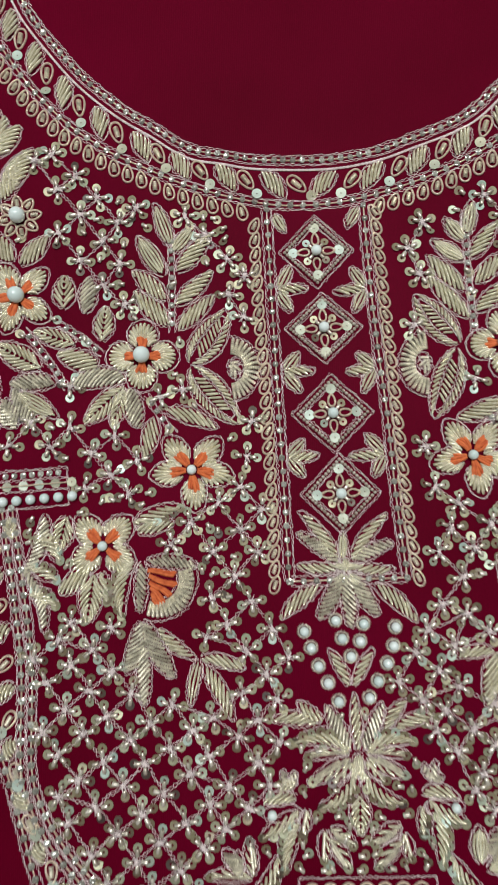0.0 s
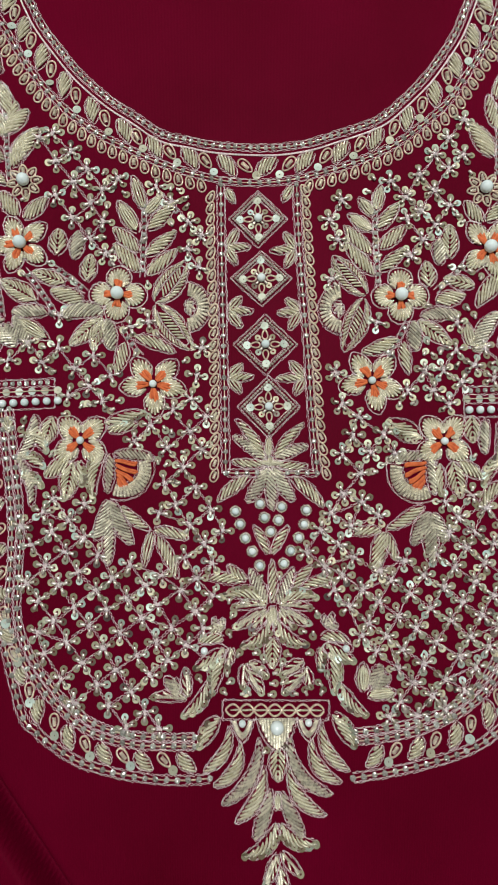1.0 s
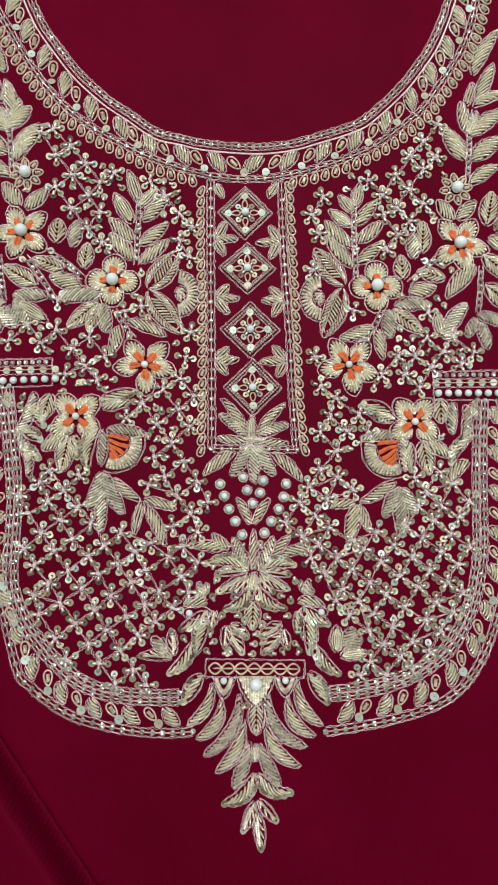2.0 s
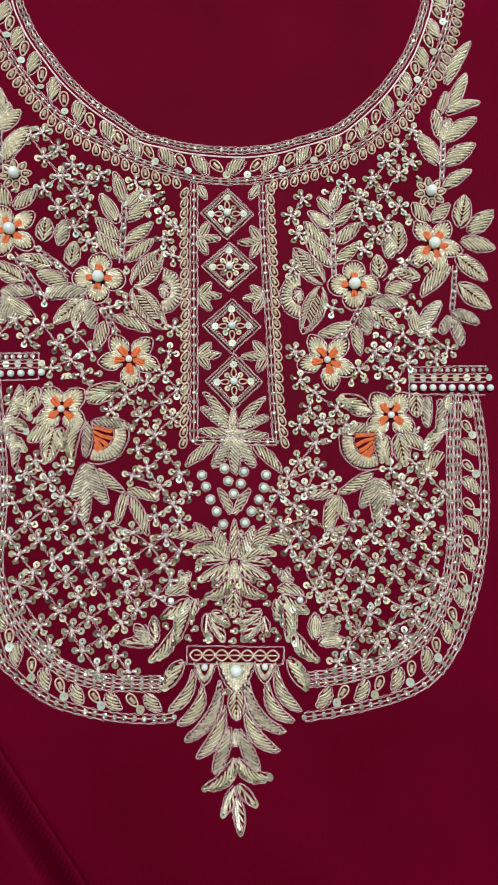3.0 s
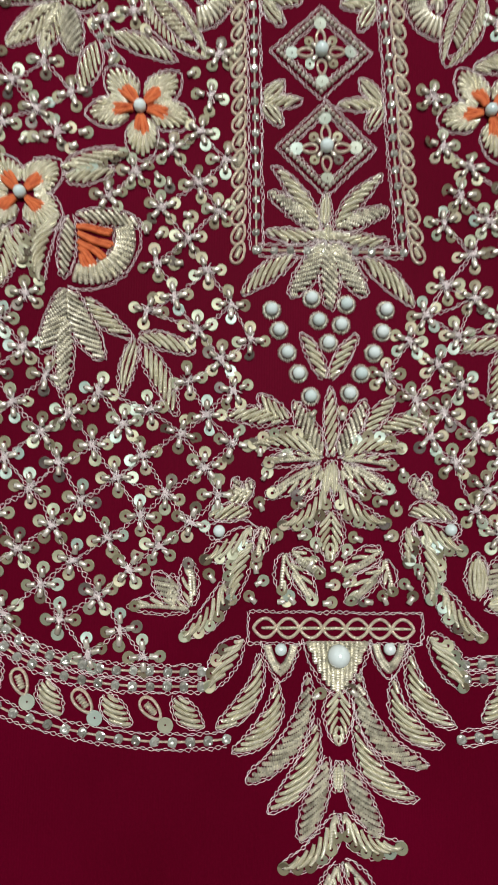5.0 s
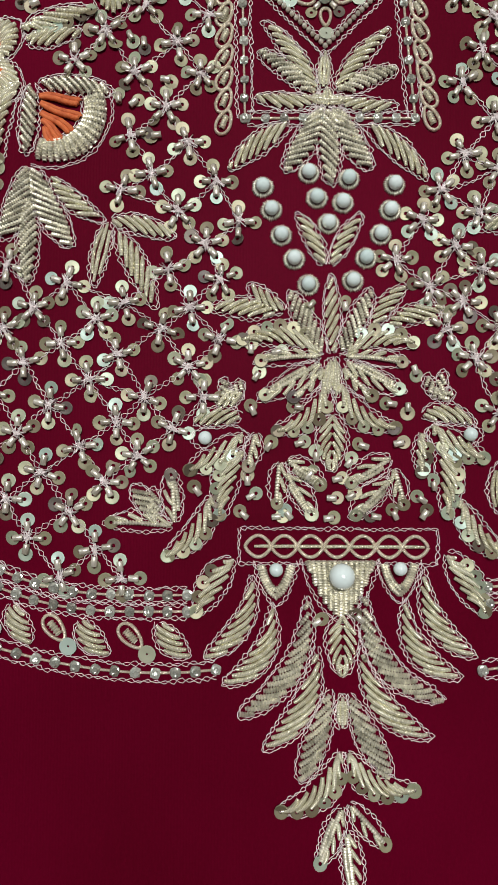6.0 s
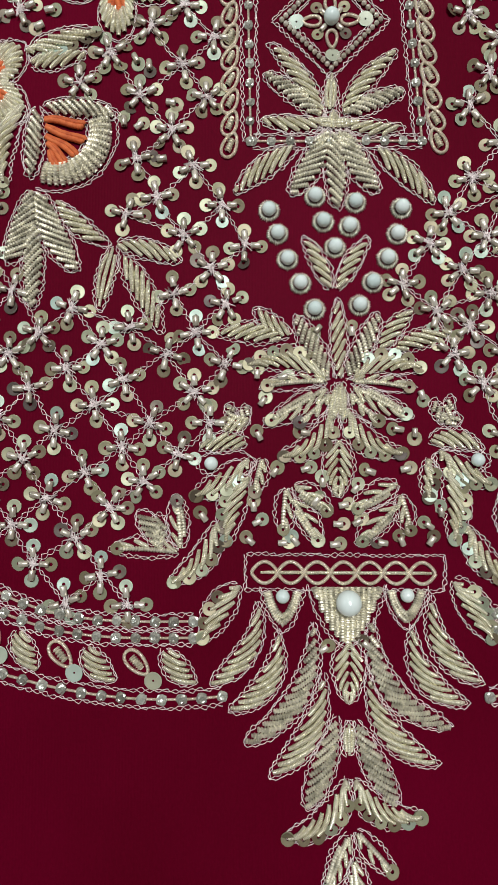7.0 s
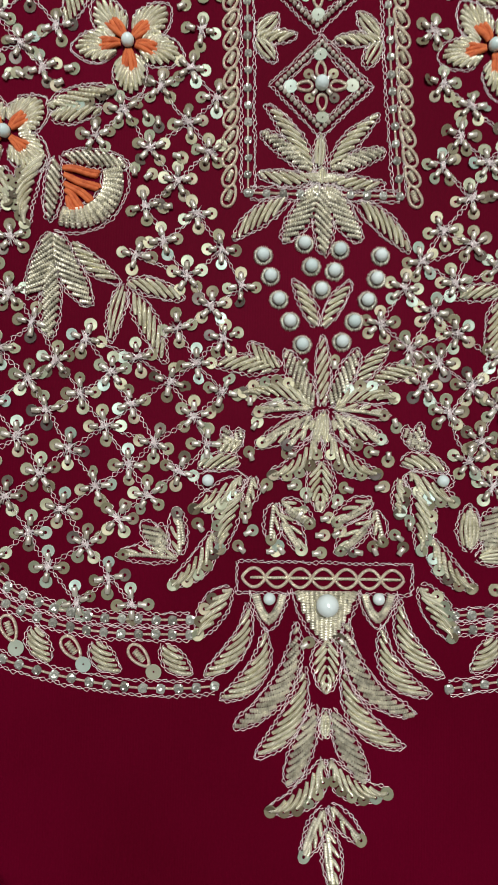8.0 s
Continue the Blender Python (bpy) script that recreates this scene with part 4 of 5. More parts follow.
leaf(s, -53.8, -131.6, -76.4, -130.8, 5.8, -0.05, "m")
s = sprig(52.2, -127.7, "outlined gold leaf spray above the border")
leaf(s, 52.2, -127.7, 52.4, -110.4, 8.0, 0, "h")
leaf(s, 56.7, -124.1, 64.3, -112.2, 8.0, 0, "c")
leaf(s, 57.5, -126.6, 68.8, -117.6, 6.9, 0, "c")
leaf(s, 54.8, -130.2, 72.4, -128.4, 7.6, 0.05, "h")
looped_band((-32.1, -132.5), (31.8, -132.8), (31.3, -144.0), (-32.7, -143.7))
shield(0.1, -142.6, 23.1, 18.4, 1.75)
shield(-20.5, -143.3, 13.2, 13.2, 0.95)
shield(19.0, -142.9, 13.2, 12.5, 0.95)
s = sprig(-34.5, -141.9, "sequin-edged bullion leaf at the end of the looped band")
leaf(s, -34.5, -141.9, -45.9, -160.3, 8.8, -0.05, "s")
s = sprig(34.3, -140.5, "sequin-edged bullion leaf at the end of the looped band")
leaf(s, 34.3, -140.5, 45.8, -160.1, 8.8, 0.05, "s")
s = sprig(-28.3, -147.3, "curved bullion feather of the hanging tassel motif", "feathers of the tassel motif")
leaf(s, -28.3, -147.3, -43.8, -173.4, 6.4, 0.17, "f")
s = sprig(-21.9, -155.9, "curved bullion feather of the hanging tassel motif", "feathers of the tassel motif")
leaf(s, -21.9, -155.9, -38.0, -181.9, 7.0, 0.2, "f")
s = sprig(-10.7, -153.9, "curved bullion feather of the hanging tassel motif", "feathers of the tassel motif")
leaf(s, -10.7, -153.9, -32.9, -191.8, 7.0, 0.17, "g")
s = sprig(-7.5, -169.8, "curved bullion feather of the hanging tassel motif", "feathers of the tassel motif")
leaf(s, -7.5, -169.8, -25.0, -202.3, 7.3, 0.14, "f")
s = sprig(27.1, -145.1, "curved bullion feather of the hanging tassel motif", "feathers of the tassel motif")
leaf(s, 27.1, -145.1, 43.4, -173.4, 6.4, -0.17, "f")
s = sprig(20.8, -154.4, "curved bullion feather of the hanging tassel motif", "feathers of the tassel motif")
leaf(s, 20.8, -154.4, 38.5, -180.0, 7.0, -0.2, "f")
s = sprig(7.8, -152.6, "curved bullion feather of the hanging tassel motif", "feathers of the tassel motif")
leaf(s, 7.8, -152.6, 33.1, -186.7, 7.0, -0.2, "g")
s = sprig(6.7, -169.8, "curved bullion feather of the hanging tassel motif", "feathers of the tassel motif")
leaf(s, 6.7, -169.8, 29.0, -198.6, 7.3, -0.17, "f")
s = sprig(-3.4, -183.2, "curved bullion feather of the hanging tassel motif", "feathers of the tassel motif")
leaf(s, -3.4, -183.2, -13.3, -212.5, 7.3, 0.03, "g")
s = sprig(2.7, -184.6, "curved bullion feather of the hanging tassel motif", "feathers of the tassel motif")
leaf(s, 2.7, -184.6, 15.3, -210.5, 7.3, -0.03, "g")
s = sprig(0.7, -159.5, "pointed gold leaf in the middle of the tassel motif")
leaf(s, 0.7, -159.5, 0.5, -179.4, 9.9, 0, "v")
s = sprig(0.4, -195.5, "small gold wire bud in the tassel motif")
leaf(s, 0.4, -195.5, 0.5, -184.6, 3.3, 0, "h")
s = sprig(0.0, -202.5, "sequin-edged wing leaves of the tassel motif")
leaf(s, 0.0, -202.5, -20.8, -220.3, 8.4, 0.2, "s")
leaf(s, 1.8, -202.5, 24.2, -213.2, 8.4, -0.22, "s")
s = sprig(0.3, -219.5, "three gold leaves at the tip of the tassel motif")
leaf(s, 0.3, -219.5, -8.0, -238.8, 6.2, 0.03, "m")
leaf(s, 2.4, -218.5, 15.1, -232.2, 5.9, -0.03, "m")
leaf(s, 1.6, -226.8, 4.3, -249.9, 6.2, 0.02, "m")
loose_bead(-7.5, -162.3, 0.6)
loose_bead(6.3, -161.0, 2.4)
loose_bead(-28.6, -74.2, 1.5)
loose_bead(-20.2, -75.2, 0.3)
loose_bead(-26.9, -83.2, 1)
loose_bead(-13.0, -93.3, 3)
loose_bead(-8.9, -59.5, 4)
loose_bead(2.3, -60.1, 1.6)
loose_bead(24.8, -81.0, 5)
loose_bead(17.1, -92.2, 3)
loose_bead(22.4, -93.3, 4.7)
loose_bead(-28.0, -94.4, 2)
loose_bead(-23.0, -106.1, 1)
loose_bead(-13.0, -105.0, 0.3)
loose_bead(8.0, -105.9, 2.8)
loose_bead(19.1, -105.0, 0.2)
loose_bead(3.0, -111.4, 1.0)
loose_bead(-0.9, -116.6, 0.2)
loose_bead(-2.6, -122.7, 0)
loose_bead(3.5, -122.1, 0.6)
loose_bead(-29.7, -117.2, 1.6)
loose_bead(-28.6, -122.1, 0.5)
loose_bead(-30.8, -128.2, 2.4)
loose_bead(-20.3, -128.7, 0.1)
loose_bead(-3.8, -129.2, 0.1)
loose_bead(11.7, -128.7, 3)
loose_bead(17.7, -128.1, 2)
loose_bead(26.6, -123.2, 2.5)
loose_bead(27.1, -128.1, 1)
loose_bead(30.5, -118.8, 1.7)
loose_bead(-7.5, -109.4, 1.6)
loose_bead(-9.8, -115.5, 1)
loose_bead(-16.4, -128.2, 2.2)
loose_bead(-45.9, -120.5, 2.2)
flower(138.4, 148.4, 20.6, (126, 56, -12, -74, -138), 1.8, True, "five-petalled gold bullion flower with orange floss and a pearl heart")
flower(80.6, 117.0, 17.5, (90, -2, -90, 182), 1.8, False, "four-petalled gold bullion flower with orange floss and a pearl heart")
flower(61.1, 61.8, 20.6, (124, 48, -24, -78, 192), 1.05, True, "five-petalled gold bullion flower with orange floss and a pearl heart")
flower(105.3, 23.5, 19.0, (130, 52, -36, 216), 1.05, True, "four-petalled gold bullion flower with orange floss and a pearl heart")
flower(-162.7, 151.5, 19.8, (118, 42, -40, -112, 185), 1.8, True, "five-petalled gold bullion flower with orange floss and a pearl heart")
flower(-99.7, 118.0, 17.6, (88, -4, -94, 180), 1.8, False, "four-petalled gold bullion flower with orange floss and a pearl heart")
flower(-76.5, 59.8, 20.5, (128, 46, -12, -86, 186), 1.05, True, "five-petalled gold bullion flower with orange floss and a pearl heart")
flower(-121.2, 24.2, 19.0, (132, 44, -40, 216), 1.05, True, "four-petalled gold bullion flower with orange floss and a pearl heart")
daisy(137.3, 188.3)
daisy(-162.0, 193.4)
fan_flower(-99.6, 9.5, -85.3, 2.2, 1)
fan_flower(94.1, 8.1, 78.7, -1.4, -1)
half_moon(36.8, 108.1, -1)
half_moon(-49.5, 109.6, 1)
s = sprig(151.0, 274.0, "tall leafy spray of gold bullion beside the neckline")
leaf(s, 151.0, 274.0, 171.1, 309.6, 9.1, 0.05, "d")
leaf(s, 153.8, 254.2, 166.7, 283.6, 8.4, 0, "d")
leaf(s, 146.1, 250.3, 151.7, 268.5, 5.3, 0, "h")
leaf(s, 151.1, 249.6, 176.8, 260.3, 6.9, 0.1, "d")
leaf(s, 145.8, 230.2, 142.0, 253.8, 7.6, 0, "d")
leaf(s, 147.0, 227.2, 153.9, 247.0, 6.1, 0, "h")
leaf(s, 148.3, 228.1, 173.8, 247.6, 10.7, 0.05, "d")
leaf(s, 148.9, 209.6, 172.1, 227.0, 11.4, 0.05, "d")
leaf(s, 147.1, 192.0, 168.4, 206.6, 8.4, 0.05, "d")
leaf(s, 143.5, 210.3, 128.8, 233.7, 12.2, -0.03, "d")
s = sprig(-179.8, 267.9, "tall leafy spray of gold bullion beside the neckline")
leaf(s, -179.8, 267.9, -203.2, 300.7, 9.1, -0.05, "d")
leaf(s, -182.4, 249.6, -197.7, 276.9, 8.4, 0, "d")
leaf(s, -173.7, 245.9, -180.4, 262.9, 5.3, 0, "h")
leaf(s, -179.3, 245.3, -208.7, 255.5, 6.9, -0.1, "d")
leaf(s, -172.9, 227.2, -169.1, 249.1, 7.6, 0, "d")
leaf(s, -174.1, 224.3, -182.5, 242.9, 6.1, 0, "h")
leaf(s, -175.6, 225.2, -204.9, 243.7, 10.7, -0.05, "d")
leaf(s, -175.7, 207.8, -202.3, 224.5, 11.4, -0.05, "d")
leaf(s, -173.1, 191.3, -197.4, 205.4, 8.4, -0.05, "d")
leaf(s, -169.7, 208.4, -154.0, 230.3, 12.2, 0.03, "d")
s = sprig(134.7, 165.8, "pair of gold bullion leaves under the looped daisy")
leaf(s, 134.7, 165.8, 124.0, 180.2, 9.1, 0, "d")
leaf(s, 137.6, 165.9, 151.2, 180.0, 8.4, 0, "d")
s = sprig(158.0, 162.1, "gold bullion leaves round the large outer flower")
leaf(s, 158.0, 162.1, 163.1, 187.3, 12.9, 0, "v")
leaf(s, 164.5, 158.0, 183.4, 175.7, 11.4, 0, "d")
leaf(s, 158.9, 152.4, 183.8, 146.6, 10.7, 0, "d")
leaf(s, 154.8, 140.8, 177.0, 122.8, 12.2, 0, "v")
leaf(s, 150.1, 133.1, 129.0, 109.2, 10.7, -0.05, "d")
leaf(s, 155.7, 119.4, 178.6, 102.0, 13.7, 0, "v")
s = sprig(150.0, 97.3, "drooping three-leaved purl sprig")
leaf(s, 150.0, 97.3, 170.0, 90.2, 7.6, 0.1, "c")
leaf(s, 149.2, 95.6, 142.3, 82.3, 6.1, 0, "c")
leaf(s, 150.7, 93.2, 156.5, 74.4, 7.6, 0.05, "c")
s = sprig(-171.7, 100.7, "drooping three-leaved purl sprig")
leaf(s, -171.7, 100.7, -193.1, 94.6, 7.6, -0.1, "c")
leaf(s, -170.7, 99.1, -162.4, 86.0, 6.1, 0, "c")
leaf(s, -172.2, 96.7, -177.3, 78.8, 7.6, -0.05, "c")
s = sprig(112.4, 141.5, "branch of small gold bullion leaves")
leaf(s, 112.4, 141.5, 113.8, 164.4, 11.4, 0, "v")
leaf(s, 99.1, 122.7, 97.8, 139.5, 10.7, 0, "v")
leaf(s, 106.6, 137.1, 106.2, 155.3, 8.4, 0, "c")
leaf(s, 128.2, 123.4, 108.9, 128.8, 9.1, 0, "v")
leaf(s, 102.9, 113.2, 122.4, 117.4, 9.9, 0, "d")
s = sprig(93.0, 102.7, "cluster of crimped gold leaves under a flower")
leaf(s, 93.0, 102.7, 118.0, 104.0, 8.4, 0.08, "c")
leaf(s, 91.4, 100.6, 112.7, 84.6, 9.9, 0, "v")
leaf(s, 88.6, 100.6, 89.5, 80.5, 9.1, 0, "c")
s = sprig(126.2, 82.0, "cluster of crimped gold leaves")
leaf(s, 126.2, 82.0, 143.1, 106.2, 9.9, 0.05, "c")
leaf(s, 125.1, 82.8, 121.9, 100.0, 6.9, 0, "h")
leaf(s, 126.2, 82.0, 136.8, 85.1, 6.1, 0, "h")
s = sprig(78.4, 89.3, "pair of slim gold leaves")
leaf(s, 78.4, 89.3, 54.5, 79.9, 8.4, 0.05, "d")
leaf(s, 81.2, 86.9, 84.4, 65.9, 6.9, 0, "d")
s = sprig(64.5, 130.3, "feathered branch of gold bullion leaves")
leaf(s, 64.5, 130.3, 45.3, 152.5, 8.4, 0, "d")
leaf(s, 63.1, 144.5, 45.4, 163.5, 8.4, 0, "d")
leaf(s, 64.0, 159.8, 47.9, 171.3, 7.6, 0, "h")
leaf(s, 64.5, 170.0, 55.3, 182.6, 6.9, 0, "h")
leaf(s, 67.8, 132.9, 85.0, 148.4, 7.6, 0, "d")
leaf(s, 67.9, 148.0, 86.0, 163.7, 8.4, 0, "d")
leaf(s, 66.9, 160.7, 81.3, 179.0, 7.6, 0, "d")
leaf(s, 65.8, 172.6, 70.1, 191.6, 6.9, 0, "h")
s = sprig(58.8, 117.7, "pair of broad gold bullion leaves")
leaf(s, 58.8, 117.7, 38.1, 143.9, 14.5, 0.03, "b")
leaf(s, 57.2, 115.2, 43.4, 80.5, 15.2, 0.03, "b")
s = sprig(123.2, 39.9, "single small gold bullion leaf")
leaf(s, 123.2, 39.9, 123.5, 22.3, 11.0, 0, "v")
s = sprig(91.6, 24.1, "sequin leaf beside a flower")
leaf(s, 91.6, 24.1, 70.6, 36.9, 12.2, 0, "s")
s = sprig(101.9, 9.8, "hanging gold leaves under a flower")
leaf(s, 101.9, 9.8, 103.8, -9.8, 8.8, -0.08, "s")
leaf(s, 110.3, 10.7, 115.0, -11.9, 11.8, 0, "v")
leaf(s, 114.0, 10.7, 129.7, 0.4, 8.1, 0, "d")
s = sprig(93.1, -19.8, "hanging purl leaves under the fan flower")
leaf(s, 93.1, -19.8, 83.5, -40.5, 8.4, 0.05, "c")
leaf(s, 94.3, -20.6, 96.3, -54.0, 9.1, 0, "c")
leaf(s, 97.0, -20.5, 105.9, -38.0, 8.4, -0.05, "c")
leaf(s, 91.7, -16.0, 68.3, -30.8, 6.9, 0.05, "d")
s = sprig(66.0, -32.3, "three slim gold leaves on a twig")
leaf(s, 66.0, -32.3, 60.3, -58.0, 9.1, 0, "d")
leaf(s, 65.2, -31.6, 46.8, -34.0, 5.7, -0.05, "d")
leaf(s, 67.1, -32.3, 74.9, -50.4, 5.7, 0, "d")
s = sprig(136.9, 37.8, "curling gold leaf scroll beside the border")
leaf(s, 132.6, 37.4, 131.2, 15.5, 6.5, -0.05, "c")
leaf(s, 140.2, 35.9, 136.5, 5.5, 5.5, 0.08, "c")
leaf(s, 144.7, 14.8, 129.6, -5.4, 7.0, -0.14, "s")
leaf(s, 142.0, -2.8, 127.9, -17.9, 7.5, -0.12, "d")
leaf(s, 145.0, 27.5, 146.2, 37.7, 6.5, 0, "v")
s = sprig(-176.3, 227.4, "pair of broad gold bullion leaves over the looped daisy")
leaf(s, -176.3, 227.4, -160.9, 243.1, 11.0, 0, "d")
leaf(s, -170.7, 203.2, -161.0, 226.8, 10.3, 0, "d")
leaf(s, -173.8, 239.6, -178.6, 260.8, 8.8, 0, "d")
s = sprig(-165.4, 169.8, "pair of gold bullion leaves under the looped daisy")
leaf(s, -165.4, 169.8, -177.6, 187.1, 10.3, 0, "d")
leaf(s, -161.6, 168.3, -146.3, 182.8, 9.5, 0, "d")
s = sprig(-139.5, 144.2, "branch of small gold bullion leaves")
leaf(s, -139.5, 144.2, -138.6, 161.5, 11.7, 0, "v")
leaf(s, -128.1, 141.2, -125.7, 160.1, 8.8, 0, "c")
leaf(s, -120.1, 126.6, -117.7, 144.5, 10.3, 0, "v")
leaf(s, -133.6, 125.6, -154.9, 133.1, 9.5, 0, "v")
leaf(s, -121.9, 114.1, -143.2, 120.8, 10.3, 0, "d")
s = sprig(-151.1, 113.8, "gold bullion leaves beside the large outer flower")
leaf(s, -151.1, 113.8, -174.9, 127.4, 12.4, 0, "v")
leaf(s, -179.5, 98.1, -163.3, 84.6, 9.5, 0, "c")
s = sprig(-108.2, 106.6, "cluster of crimped gold leaves under a flower")
leaf(s, -108.2, 106.6, -136.6, 104.7, 10.3, -0.08, "c")
leaf(s, -108.9, 102.8, -129.9, 84.9, 11.0, 0, "v")
leaf(s, -106.6, 102.0, -103.0, 81.4, 9.5, 0, "c")
leaf(s, -108.8, 101.2, -115.7, 82.8, 8.1, 0, "v")
s = sprig(-167.2, 105.9, "cluster of crimped gold leaves")
leaf(s, -167.2, 105.9, -143.3, 106.2, 8.8, 0.05, "c")
leaf(s, -165.7, 104.4, -155.9, 83.9, 8.1, 0, "c")
leaf(s, -164.1, 102.1, -142.7, 88.6, 8.8, 0, "h")
s = sprig(-89.1, 90.0, "pair of slim gold leaves")
leaf(s, -89.1, 90.0, -62.8, 79.6, 7.3, 0.05, "d")
leaf(s, -94.2, 86.9, -99.6, 66.3, 8.1, 0, "d")
s = sprig(-85.7, 133.2, "feathered branch of gold bullion leaves")
leaf(s, -85.7, 133.2, -103.5, 151.7, 9.5, 0, "d")
leaf(s, -86.8, 146.5, -103.9, 162.8, 8.8, 0, "d")
leaf(s, -87.8, 159.0, -101.3, 181.0, 8.8, 0, "h")
leaf(s, -83.7, 174.1, -91.9, 197.9, 7.3, 0, "h")
leaf(s, -82.2, 143.4, -62.9, 160.1, 8.1, 0, "d")
leaf(s, -81.9, 130.9, -62.6, 147.6, 8.1, 0, "d")
leaf(s, -81.1, 160.7, -63.2, 179.9, 8.8, 0, "d")
leaf(s, -83.6, 170.9, -71.7, 184.6, 6.6, 0, "h")
s = sprig(-76.2, 113.1, "pair of broad gold bullion leaves")
leaf(s, -76.2, 113.1, -56.4, 139.8, 16.1, -0.03, "b")
leaf(s, -75.4, 111.6, -51.7, 82.0, 16.1, -0.03, "b")
s = sprig(-138.7, 39.3, "single small gold bullion leaf")
leaf(s, -138.7, 39.3, -143.8, 21.9, 11.0, 0, "v")
s = sprig(-106.1, 34.4, "sequin leaf pair beside a flower")
leaf(s, -106.1, 34.4, -81.6, 42.3, 9.1, 0, "s")
leaf(s, -104.5, 30.6, -85.7, 34.5, 6.2, 0, "d")
s = sprig(-128.0, 12.4, "hanging gold leaves under a flower")
leaf(s, -128.0, 12.4, -143.5, 1.8, 9.6, 0, "d")
leaf(s, -125.7, 10.9, -129.8, -12.8, 12.5, 0, "v")
leaf(s, -122.1, 11.7, -120.0, -3.8, 5.9, 0, "s")
s = sprig(-106.6, 16.9, "curved sequin leaf hanging beside the fan flower")
leaf(s, -106.6, 16.9, -111.7, -11.4, 8.7, -0.17, "s")
s = sprig(-103.2, -12.7, "hanging purl leaves under the fan flower")
leaf(s, -103.2, -12.7, -111.7, -37.5, 9.1, 0.06, "c")
leaf(s, -102.4, -23.4, -102.8, -52.3, 7.0, 0, "c")
leaf(s, -101.5, -13.1, -87.6, -40.0, 9.1, -0.05, "c")
leaf(s, -95.4, -16.5, -77.3, -31.4, 5.8, -0.05, "d")
s = sprig(-74.8, -30.9, "three slim gold leaves on a twig")
leaf(s, -74.8, -30.9, -53.2, -37.1, 5.8, 0.05, "d")
leaf(s, -73.4, -34.3, -59.9, -60.9, 7.0, 0.03, "d")
leaf(s, -75.6, -31.3, -80.5, -53.5, 5.0, -0.03, "h")
s = sprig(-150.6, 42.1, "curling gold leaf scroll beside the border")
leaf(s, -149.9, 40.9, -161.5, 11.2, 7.0, 0.1, "c")
leaf(s, -162.0, 14.8, -151.4, -17.4, 5.5, 0.12, "c")
leaf(s, -155.5, 30.6, -142.6, 16.4, 7.5, 0.12, "s")
leaf(s, -157.7, 14.8, -144.0, 6.9, 7.5, 0.12, "s")
leaf(s, -157.9, 2.3, -144.9, -5.0, 7.5, 0.12, "s")
leaf(s, -166.1, 29.0, -167.7, 39.8, 7.0, 0, "v")
stem(148.9, 248.2, [(148.9, 248.2), (147.7, 223.6), (145.9, 195.1)])
stem(-176.8, 243.9, [(-176.8, 243.9), (-174.8, 221.0), (-171.9, 194.1)])
stem(153.7, 133.2, [(153.7, 133.2), (152.7, 116.4), (150.9, 99.8)])
stem(-177.8, 135.4, [(-177.8, 135.4), (-175.8, 119.2), (-172.9, 103.1)])
stem(103.0, 119.5, [(103.0, 119.5), (113.3, 128.9), (124.6, 140.1)])
stem(-142.2, 136.4, [(-142.2, 136.4), (-131.5, 129.5), (-119.9, 119.6)])
stem(-160.2, 134.6, [(-160.2, 134.6), (-149.1, 120.0), (-138.0, 102.8)])
stem(65.9, 186.3, [(65.9, 186.3), (65.6, 152.2), (66.9, 122.0)])
stem(84.6, 100.5, [(84.6, 100.5), (78.4, 88.1), (68.7, 76.9)])
stem(-83.8, 181.7, [(-83.8, 181.7), (-84.0, 155.9), (-84.5, 129.3)])
stem(-98.3, 98.3, [(-98.3, 98.3), (-92.0, 88.0), (-84.3, 77.8)])
loose_bead(-121.8, 190.1, 0.0)
loose_bead(-128.5, 183.4, 2.4)
loose_bead(-64.6, 29.8, 4.8)
loose_bead(-110.6, 198.9, 0.9)
loose_bead(-60.1, -2.3, 3.3)
loose_bead(115.8, 72.6, 4.2)
loose_bead(86.3, 47.4, 0.4)
loose_bead(-69.2, 32.2, 5.2)
loose_bead(-120.4, 169.0, 1.3)
loose_bead(138.1, 73.1, 3.7)
loose_bead(-57.3, 16.9, 6.1)
loose_bead(-67.9, 9.0, 0.7)
loose_bead(62.3, 4.6, 3.1)
loose_bead(99.9, 78.7, 5.5)
loose_bead(-55.9, 177.1, 4.0)
loose_bead(-98.4, 49.2, 0.2)
loose_bead(-116.2, 46.6, 2.6)
loose_bead(-56.5, 182.3, 3.5)
loose_bead(118.7, 170.0, 5.9)
loose_bead(-57.1, 74.5, 0.5)
loose_bead(-109.4, 155.5, 2.9)
loose_bead(-108.0, 176.0, 1.4)
loose_bead(122.3, 166.0, 3.8)
loose_bead(119.2, 135.8, 6.2)
loose_bead(65.1, 195.2, 2.4)
loose_bead(-121.5, 45.8, 0.9)
loose_bead(-83.5, 107.9, 3.3)
loose_bead(-97.0, 185.5, 5.7)
loose_bead(127.6, 103.1, 1.8)
loose_bead(-156.4, 38.4, 4.2)
loose_bead(132.3, 128.3, 1.2)
loose_bead(-83.0, 154.6, 3.6)
loose_bead(-144.6, 139.1, 6.0)
loose_bead(123.3, 108.2, 2.2)
loose_bead(78.3, 47.2, 4.6)
loose_bead(-139.1, 68.0, 3.1)
loose_bead(-66.8, 188.4, 1.6)
loose_bead(124.4, 14.5, 4.0)
loose_bead(-160.7, 131.1, 2.5)
loose_bead(-128.8, 128.2, 4.9)
loose_bead(-88.2, 79.0, 1.0)
loose_bead(125.4, 133.2, 5.8)
